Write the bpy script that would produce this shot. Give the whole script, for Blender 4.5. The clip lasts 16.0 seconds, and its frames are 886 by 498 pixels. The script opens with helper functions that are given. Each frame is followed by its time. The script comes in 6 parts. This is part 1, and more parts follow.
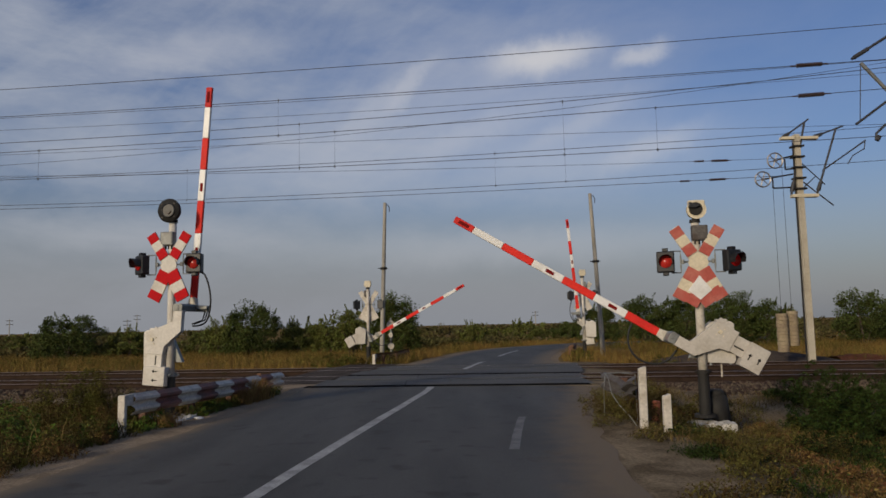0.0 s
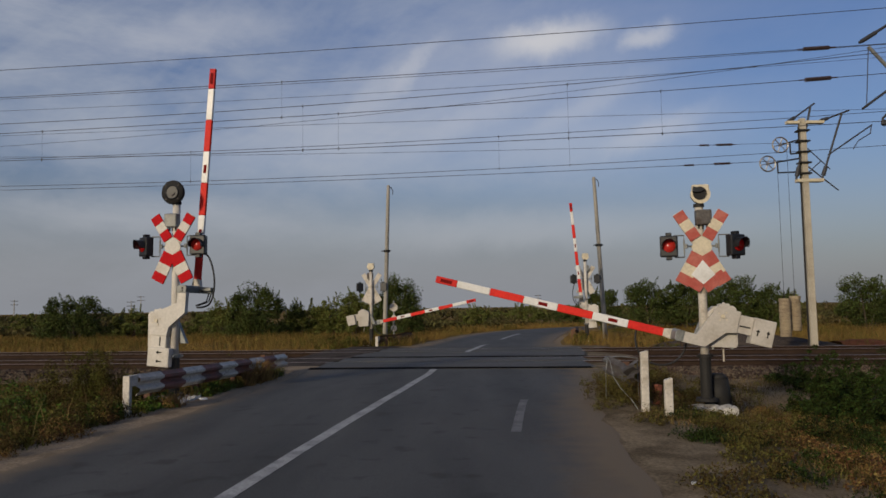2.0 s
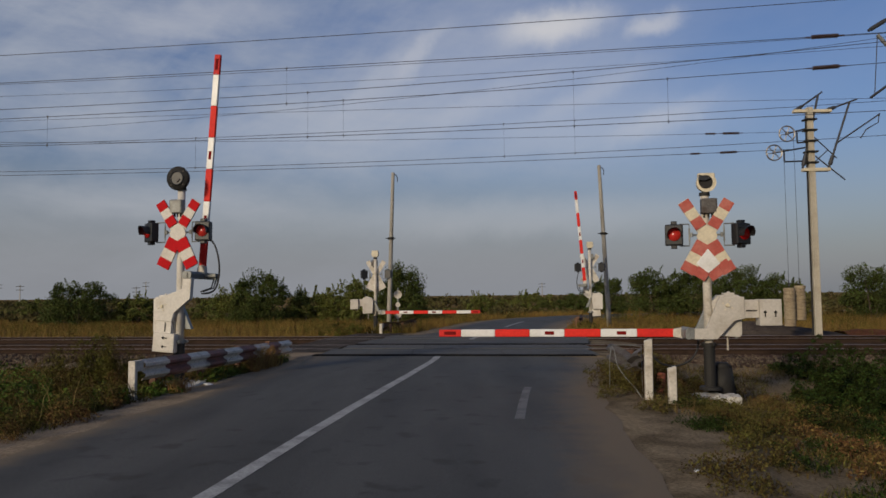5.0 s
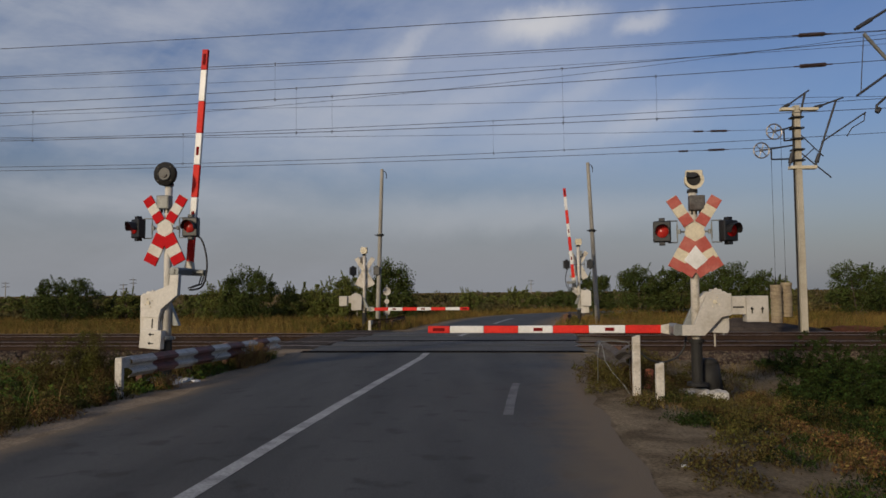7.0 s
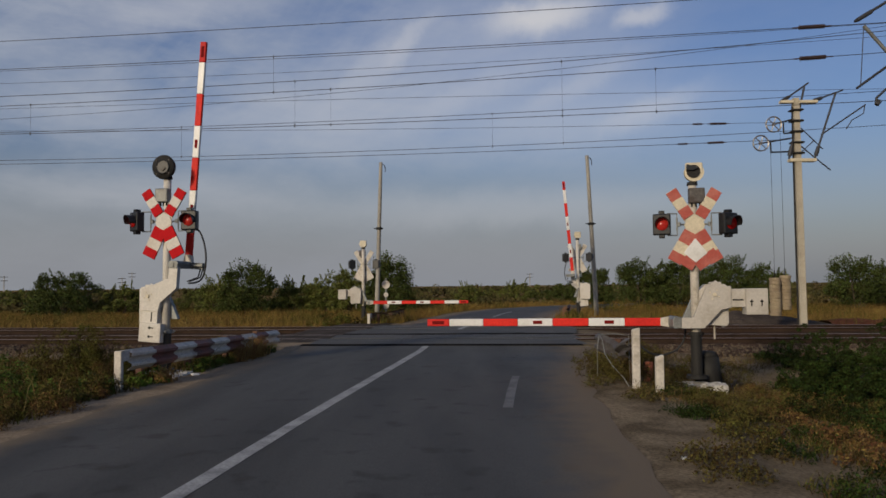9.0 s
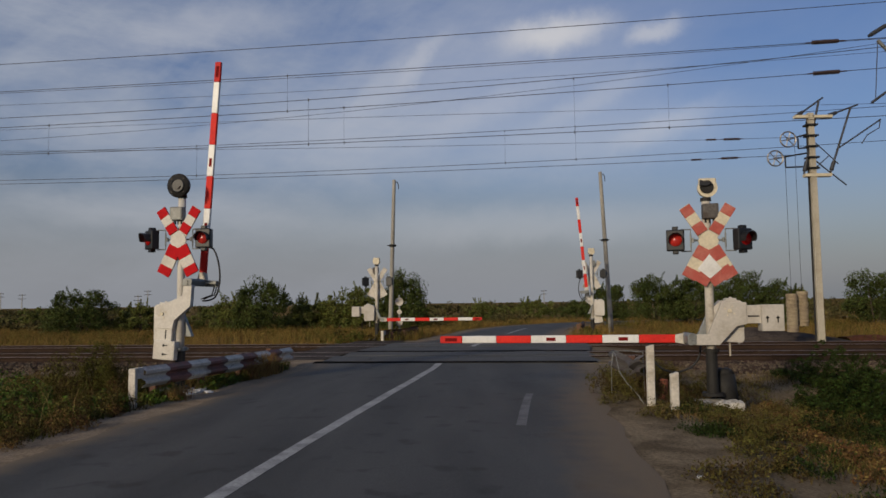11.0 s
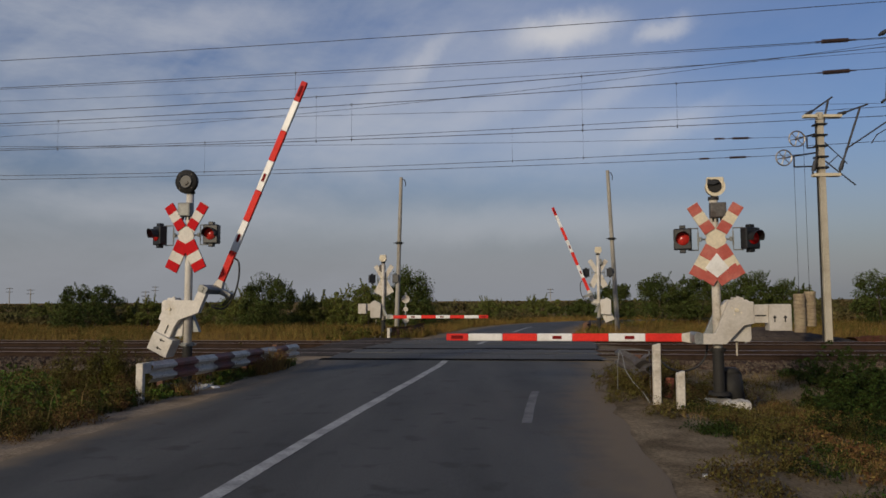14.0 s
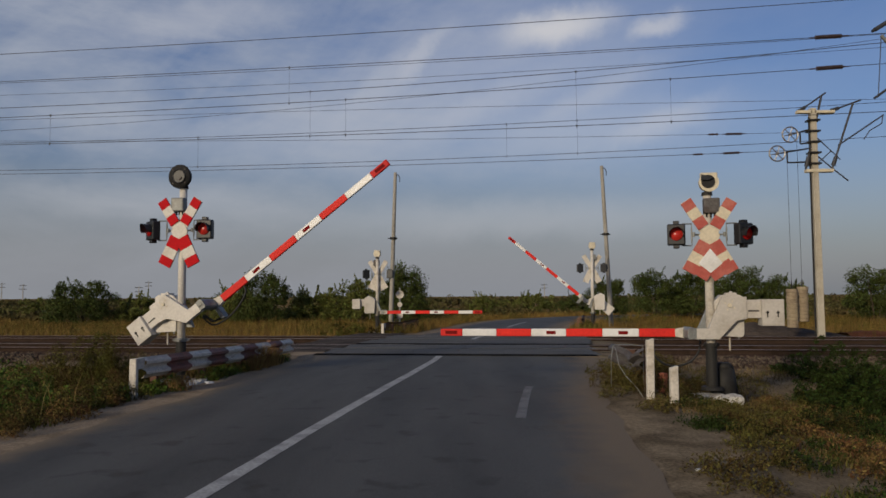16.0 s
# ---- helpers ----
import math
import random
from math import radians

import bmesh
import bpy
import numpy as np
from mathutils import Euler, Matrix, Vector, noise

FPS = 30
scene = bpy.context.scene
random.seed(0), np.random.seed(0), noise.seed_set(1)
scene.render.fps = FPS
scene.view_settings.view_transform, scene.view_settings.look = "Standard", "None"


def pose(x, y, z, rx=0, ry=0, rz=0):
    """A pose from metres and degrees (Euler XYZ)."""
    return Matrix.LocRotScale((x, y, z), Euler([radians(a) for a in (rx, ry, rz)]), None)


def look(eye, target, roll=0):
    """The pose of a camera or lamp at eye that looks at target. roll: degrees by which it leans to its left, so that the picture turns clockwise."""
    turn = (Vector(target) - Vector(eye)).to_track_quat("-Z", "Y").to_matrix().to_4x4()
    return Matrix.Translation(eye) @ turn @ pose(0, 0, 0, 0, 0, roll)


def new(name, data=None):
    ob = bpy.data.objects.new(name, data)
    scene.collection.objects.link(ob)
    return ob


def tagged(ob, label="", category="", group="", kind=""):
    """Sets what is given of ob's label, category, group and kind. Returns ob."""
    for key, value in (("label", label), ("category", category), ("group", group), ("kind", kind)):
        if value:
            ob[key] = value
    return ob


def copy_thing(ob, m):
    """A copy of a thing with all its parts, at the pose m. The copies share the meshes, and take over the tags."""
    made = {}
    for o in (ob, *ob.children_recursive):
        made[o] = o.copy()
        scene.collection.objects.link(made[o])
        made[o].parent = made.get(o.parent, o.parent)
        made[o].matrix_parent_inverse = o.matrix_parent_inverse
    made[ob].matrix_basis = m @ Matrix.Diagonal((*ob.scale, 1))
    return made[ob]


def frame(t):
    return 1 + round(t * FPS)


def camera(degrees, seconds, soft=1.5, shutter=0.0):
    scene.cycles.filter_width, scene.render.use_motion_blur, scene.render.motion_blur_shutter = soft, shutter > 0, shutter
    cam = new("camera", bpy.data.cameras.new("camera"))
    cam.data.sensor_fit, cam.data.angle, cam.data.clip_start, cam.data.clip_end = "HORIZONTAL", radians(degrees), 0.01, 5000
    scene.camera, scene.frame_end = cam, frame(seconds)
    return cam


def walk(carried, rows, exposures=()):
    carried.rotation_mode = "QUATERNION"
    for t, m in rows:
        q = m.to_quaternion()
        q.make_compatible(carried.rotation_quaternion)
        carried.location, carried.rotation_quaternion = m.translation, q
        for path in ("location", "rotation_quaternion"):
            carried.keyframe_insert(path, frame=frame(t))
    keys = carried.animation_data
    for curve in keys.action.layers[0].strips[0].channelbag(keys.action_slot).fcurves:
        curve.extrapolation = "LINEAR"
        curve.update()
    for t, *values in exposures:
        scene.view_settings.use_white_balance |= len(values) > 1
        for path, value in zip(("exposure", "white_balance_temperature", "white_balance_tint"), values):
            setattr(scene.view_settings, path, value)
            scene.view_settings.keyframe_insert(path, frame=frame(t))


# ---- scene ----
cam = camera(62.18, 16.0, 1.6)
EYE_HEIGHT = 1.45
# seconds, offset x, y, z, yaw to the left, pitch, roll
PATH = [
    (0, 0.004, -0.001, 0.011, 0.236, 5.911, -1.183),
    (0.5, 0.012, -0.013, 0.017, 0.383, 5.640, -0.914),
    (1, 0.006, -0.025, 0.011, 0.555, 5.259, -1.051),
    (1.5, -0.002, -0.008, 0.009, 0.523, 4.924, -0.933),
    (2, 0.001, -0.011, 0.016, 0.503, 4.578, -0.853),
    (2.5, -0.012, -0.007, 0.013, 0.515, 4.277, -0.645),
    (3, -0.008, 0.000, -0.002, 0.719, 4.056, -0.693),
    (3.5, -0.012, 0.004, 0.004, 0.821, 3.843, -0.697),
    (4, -0.006, -0.000, 0.008, 1.016, 3.677, -0.658),
    (6.5, -0.004, -0.014, 0.011, 0.213, 3.574, -0.404),
    (7, -0.000, -0.000, 0.000, 0.000, 3.390, -0.500),
    (7.5, 0.003, 0.006, -0.005, -0.080, 3.149, -0.389),
    (8, -0.007, 0.011, 0.004, -0.179, 2.812, -0.414),
    (8.5, -0.005, 0.007, 0.002, -0.193, 2.770, -0.558),
    (9, -0.011, 0.018, -0.006, -0.090, 2.877, -0.561),
    (11.5, 0.011, 0.018, -0.007, 1.179, 4.326, -0.657),
    (12, 0.008, 0.017, -0.006, 1.311, 4.269, -0.549),
    (12.5, 0.007, 0.017, -0.008, 1.426, 4.215, -0.543),
    (13, 0.004, 0.015, -0.018, 1.423, 4.179, -0.574),
    (13.5, 0.010, 0.018, -0.014, 1.499, 4.083, -0.447),
    (14, 0.007, 0.009, -0.016, 1.486, 4.048, -0.306),
    (14.5, 0.000, 0.007, -0.004, 1.363, 3.839, -0.193),
    (15, 0.002, 0.003, -0.004, 1.190, 3.766, -0.174),
    (15.5, -0.000, 0.005, -0.012, 1.035, 3.767, -0.251),
    (16, 0.007, 0.010, -0.018, 1.033, 3.688, -0.313),
]


def held(x, y, z, yaw, pitch, roll):
    eye = Vector((x, y, z + EYE_HEIGHT))
    a, b = radians(yaw), radians(pitch)
    return look(eye, eye + Vector((-math.sin(a) * math.cos(b), math.cos(a) * math.cos(b), math.sin(b))), roll)


walk(cam, [(t, held(*r)) for t, *r in PATH])

# ---- light ----
SUN_UP, SUN_AZ = 17.0, 214.0      # degrees above the horizon; compass from +y, clockwise
scene.view_settings.exposure = 0.0


def build_world():
    world = bpy.data.worlds.new("sky")
    scene.world = world
    world.use_nodes = True
    nt = world.node_tree
    nt.nodes.clear()
    N, L = nt.nodes.new, nt.links.new
    out, bg = N("ShaderNodeOutputWorld"), N("ShaderNodeBackground")
    sky = N("ShaderNodeTexSky")
    sky.sky_type, sky.sun_disc = "NISHITA", False
    sky.sun_elevation, sky.sun_rotation = radians(SUN_UP), radians(SUN_AZ)
    sky.air_density, sky.dust_density, sky.ozone_density = 1.3, 2.0, 2.5
    tc = N("ShaderNodeTexCoord")
    # streaky high cloud, stretched along the horizon
    mp = N("ShaderNodeMapping")
    mp.inputs["Scale"].default_value = (1.0, 1.0, 3.0)
    mp.inputs["Rotation"].default_value = (0.0, -0.45, 0.0)
    n1 = N("ShaderNodeTexNoise")
    n1.inputs["Scale"].default_value, n1.inputs["Detail"].default_value = 4.2, 9.0
    n1.inputs["Roughness"].default_value, n1.inputs["Distortion"].default_value = 0.60, 0.25
    r1 = N("ShaderNodeValToRGB")
    r1.color_ramp.elements[0].position, r1.color_ramp.elements[1].position = 0.36, 0.70
    L(tc.outputs["Generated"], mp.inputs["Vector"])
    L(mp.outputs["Vector"], n1.inputs["Vector"])
    L(n1.outputs["Fac"], r1.inputs["Fac"])
    # haze bank towards the horizon
    sep = N("ShaderNodeSeparateXYZ")
    L(tc.outputs["Generated"], sep.inputs[0])
    hz = N("ShaderNodeMapRange")
    hz.interpolation_type = "SMOOTHSTEP"
    for k, v in (("From Min", 0.0), ("From Max", 0.24), ("To Min", 0.90), ("To Max", 0.0)):
        hz.inputs[k].default_value = v
    L(sep.outputs["Z"], hz.inputs["Value"])
    scaled = N("ShaderNodeVectorMath")
    scaled.operation = "MULTIPLY"
    scaled.inputs[1].default_value = SKY_GAIN
    L(sky.outputs["Color"], scaled.inputs[0])
    m1, m2 = N("ShaderNodeMixRGB"), N("ShaderNodeMixRGB")
    cl = N("ShaderNodeMath")
    cl.operation = "MULTIPLY"
    # the layer thins out towards the clear side of the sky
    thin = N("ShaderNodeMapRange")
    thin.interpolation_type = "SMOOTHSTEP"
    for k, v in (("From Min", -0.45), ("From Max", 0.55), ("To Min", 0.62), ("To Max", 0.06)):
        thin.inputs[k].default_value = v
    L(sep.outputs["X"], thin.inputs["Value"])
    L(thin.outputs[0], cl.inputs[1])
    L(r1.outputs["Color"], cl.inputs[0])
    m1.inputs[2].default_value = (*HAZE, 1)
    m2.inputs[2].default_value = (*CLOUD, 1)
    L(cl.outputs[0], m2.inputs[0])
    L(scaled.outputs[0], m2.inputs[1])
    # clearer air towards the right
    clear, bank = N("ShaderNodeMapRange"), N("ShaderNodeMath")
    bank.operation = "MULTIPLY"
    for k, v in (("From Min", 0.12), ("From Max", 0.50), ("To Min", 1.0), ("To Max", 0.66)):
        clear.inputs[k].default_value = v
    L(sep.outputs["X"], clear.inputs["Value"])
    L(hz.outputs[0], bank.inputs[0])
    L(clear.outputs[0], bank.inputs[1])
    L(bank.outputs[0], m1.inputs[0])
    L(m2.outputs[0], m1.inputs[1])
    last = m1.outputs[0]
    # combed wisps running up to the right
    comb, n2, r2 = N("ShaderNodeMapping"), N("ShaderNodeTexNoise"), N("ShaderNodeMapRange")
    comb.vector_type = "TEXTURE"
    comb.inputs["Rotation"].default_value = (0.0, radians(-38), 0.0)
    comb.inputs["Scale"].default_value = (3.2, 1.6, 0.75)
    n2.inputs["Scale"].default_value, n2.inputs["Detail"].default_value = 11.0, 8.0
    n2.inputs["Roughness"].default_value, n2.inputs["Distortion"].default_value = 0.58, 0.5
    L(tc.outputs["Generated"], comb.inputs["Vector"])
    L(comb.outputs["Vector"], n2.inputs["Vector"])
    for k, v in (("From Min", 0.46), ("From Max", 0.78), ("To Min", 0.0), ("To Max", 0.62)):
        r2.inputs[k].default_value = v
    L(n2.outputs["Fac"], r2.inputs["Value"])
    high = N("ShaderNodeMapRange")
    high.interpolation_type = "SMOOTHSTEP"
    for k, v in (("From Min", 0.12), ("From Max", 0.24), ("To Min", 0.15), ("To Max", 1.0)):
        high.inputs[k].default_value = v
    L(sep.outputs["Z"], high.inputs["Value"])
    wisp, m3 = N("ShaderNodeMath"), N("ShaderNodeMixRGB")
    wisp.operation = "MULTIPLY"
    L(r2.outputs[0], wisp.inputs[0])
    L(high.outputs[0], wisp.inputs[1])
    m3.inputs[2].default_value = (*CLOUD, 1)
    sparse = N("ShaderNodeMath")
    sparse.operation = "MULTIPLY"
    L(wisp.outputs[0], sparse.inputs[0])
    L(thin.outputs[0], sparse.inputs[1])
    L(sparse.outputs[0], m3.inputs[0])
    L(last, m3.inputs[1])
    last = m3.outputs[0]
    # single clouds and streaks, by compass and height, half length, half width and tilt
    nz, add = N("ShaderNodeTexNoise"), N("ShaderNodeVectorMath")
    nz.inputs["Scale"].default_value, nz.inputs["Detail"].default_value = 16.0, 8.0
    nz.inputs["Roughness"].default_value = 0.62
    add.operation = "MULTIPLY_ADD"
    add.inputs[1].default_value = (0.06, 0.06, 0.035)
    L(tc.outputs["Generated"], nz.inputs["Vector"])
    L(nz.outputs["Color"], add.inputs[0])
    L(tc.outputs["Generated"], add.inputs[2])
    for az, up, wid, hgt, tilt, amount in CLOUDS:
        a, e, q = radians(az), radians(up), radians(tilt)
        c = Vector((math.sin(a) * math.cos(e), math.cos(a) * math.cos(e), math.sin(e)))
        side = Vector((math.cos(a), -math.sin(a), 0))
        rise = side.cross(c)
        along, across = side * math.cos(q) + rise * math.sin(q), rise * math.cos(q) - side * math.sin(q)
        sub, both, ln = N("ShaderNodeVectorMath"), N("ShaderNodeCombineXYZ"), N("ShaderNodeVectorMath")
        sub.operation, ln.operation = "SUBTRACT", "LENGTH"
        sub.inputs[1].default_value = c + Vector((0.03, 0.03, 0.0175))
        L(add.outputs[0], sub.inputs[0])
        for k, way in enumerate((along / wid, across / hgt)):
            dot = N("ShaderNodeVectorMath")
            dot.operation = "DOT_PRODUCT"
            dot.inputs[1].default_value = way
            L(sub.outputs[0], dot.inputs[0])
            L(dot.outputs["Value"], both.inputs[k])
        L(both.outputs[0], ln.inputs[0])
        mr = N("ShaderNodeMapRange")
        mr.interpolation_type = "SMOOTHSTEP"
        for k, v in (("From Min", 0.1), ("From Max", 1.15), ("To Min", amount), ("To Max", 0.0)):
            mr.inputs[k].default_value = v
        L(ln.outputs["Value"], mr.inputs["Value"])
        mx = N("ShaderNodeMixRGB")
        mx.inputs[2].default_value = (*CLOUD_BRIGHT, 1)
        L(mr.outputs[0], mx.inputs[0])
        L(last, mx.inputs[1])
        last = mx.outputs[0]
    L(last, bg.inputs["Color"])
    bg.inputs["Strength"].default_value = 0.1
    L(bg.outputs[0], out.inputs[0])


SKY_GAIN = (0.62, 0.66, 0.92)
HAZE = (2.62, 2.74, 3.02)
CLOUD = (4.2, 4.45, 5.0)
CLOUD_BRIGHT = (5.6, 5.6, 5.9)
CLOUDS = [
    (1.0, 16.5, 0.34, 0.13, 12, 0.34), (12.0, 12.5, 0.24, 0.06, 8, 0.30), (-16.0, 12.0, 0.30, 0.05, 0, 0.22), (-22.0, 7.0, 0.25, 0.03, 0, 0.18), (4.0, 6.0, 0.40, 0.035, 0, 0.22),
    (7.9, 20.3, 0.098, 0.030, 6, 0.95), (15.9, 19.8, 0.045, 0.018, 12, 0.60), (-2.6, 18.4, 0.070, 0.016, 46, 0.34), (-5.6, 16.6, 0.11, 0.022, 40, 0.20), (2.0, 14.6, 0.12, 0.026, 24, 0.26),
    (11.5, 15.4, 0.10, 0.022, 22, 0.26), (16.0, 12.8, 0.09, 0.022, 20, 0.34), (-20.0, 20.0, 0.16, 0.030, 14, 0.30),
]
build_world()

sun = new("sun", bpy.data.lights.new("sun", "SUN"))
sun.data.energy, sun.data.angle, sun.data.color = 2.45, radians(7.0), (1.0, 0.835, 0.60)
_a, _e = radians(SUN_AZ), radians(SUN_UP)
sun.matrix_world = look(Vector((math.sin(_a) * math.cos(_e), math.cos(_a) * math.cos(_e), math.sin(_e))) * 50, (0, 0, 0))


# ---- materials ----
def mat(name, color, rough=0.6, metal=0.0, spread=0.25, scale=6.0, fine=60.0, bump=0.15, second=None, blend=(0.45, 0.7), island=0.0, per_object=0.0,
        stretch=(1, 1, 1), emit=0.0, spec=0.5):
    """Two scales of noise over a base colour, with relief."""
    m = bpy.data.materials.new(name)
    m.use_nodes = True
    nt = m.node_tree
    N, L = nt.nodes.new, nt.links.new
    p = nt.nodes["Principled BSDF"]
    p.inputs["Roughness"].default_value, p.inputs["Metallic"].default_value = rough, metal
    p.inputs["Specular IOR Level"].default_value = spec
    tc, mp = N("ShaderNodeTexCoord"), N("ShaderNodeMapping")
    mp.inputs["Scale"].default_value = stretch
    L(tc.outputs["Object"], mp.inputs["Vector"])
    big, small = N("ShaderNodeTexNoise"), N("ShaderNodeTexNoise")
    big.inputs["Scale"].default_value, big.inputs["Detail"].default_value = scale, 6.0
    small.inputs["Scale"].default_value, small.inputs["Detail"].default_value = fine, 3.0
    for n in (big, small):
        L(mp.outputs["Vector"], n.inputs["Vector"])
    ramp = N("ShaderNodeValToRGB")
    e = ramp.color_ramp.elements
    e[0].position, e[1].position = blend
    other = second or tuple(c * (1 - spread) for c in color)
    e[0].color, e[1].color = (*color, 1), (*other, 1)
    L(big.outputs["Fac"], ramp.inputs["Fac"])
    mul = N("ShaderNodeMixRGB")
    mul.blend_type = "MULTIPLY"
    mul.inputs[0].default_value = 1.0
    g = N("ShaderNodeMapRange")
    for k, v in (("From Min", 0.25), ("From Max", 0.75), ("To Min", 1 - spread), ("To Max", 1 + spread * 0.6)):
        g.inputs[k].default_value = v
    L(small.outputs["Fac"], g.inputs["Value"])
    L(ramp.outputs["Color"], mul.inputs[1])
    L(g.outputs[0], mul.inputs[2])
    last = mul.outputs[0]
    for amount, node, socket in ((island, "ShaderNodeNewGeometry", "Random Per Island"), (per_object, "ShaderNodeObjectInfo", "Random")):
        if amount:
            o, h = N(node), N("ShaderNodeHueSaturation")
            for inp, lo, hi in (("Value", 1 - amount, 1 + amount), ("Hue", 0.5 - amount * 0.06, 0.5 + amount * 0.06)):
                r = N("ShaderNodeMapRange")
                r.inputs["To Min"].default_value, r.inputs["To Max"].default_value = lo, hi
                L(o.outputs[socket], r.inputs["Value"])
                L(r.outputs[0], h.inputs[inp])
            L(last, h.inputs["Color"])
            last = h.outputs["Color"]
    L(last, p.inputs["Base Color"])
    if bump:
        b = N("ShaderNodeBump")
        b.inputs["Strength"].default_value, b.inputs["Distance"].default_value = bump, 0.02
        L(small.outputs["Fac"], b.inputs["Height"])
        L(b.outputs[0], p.inputs["Normal"])
    if emit:
        L(last, p.inputs["Emission Color"])
        p.inputs["Emission Strength"].default_value = emit
    return m


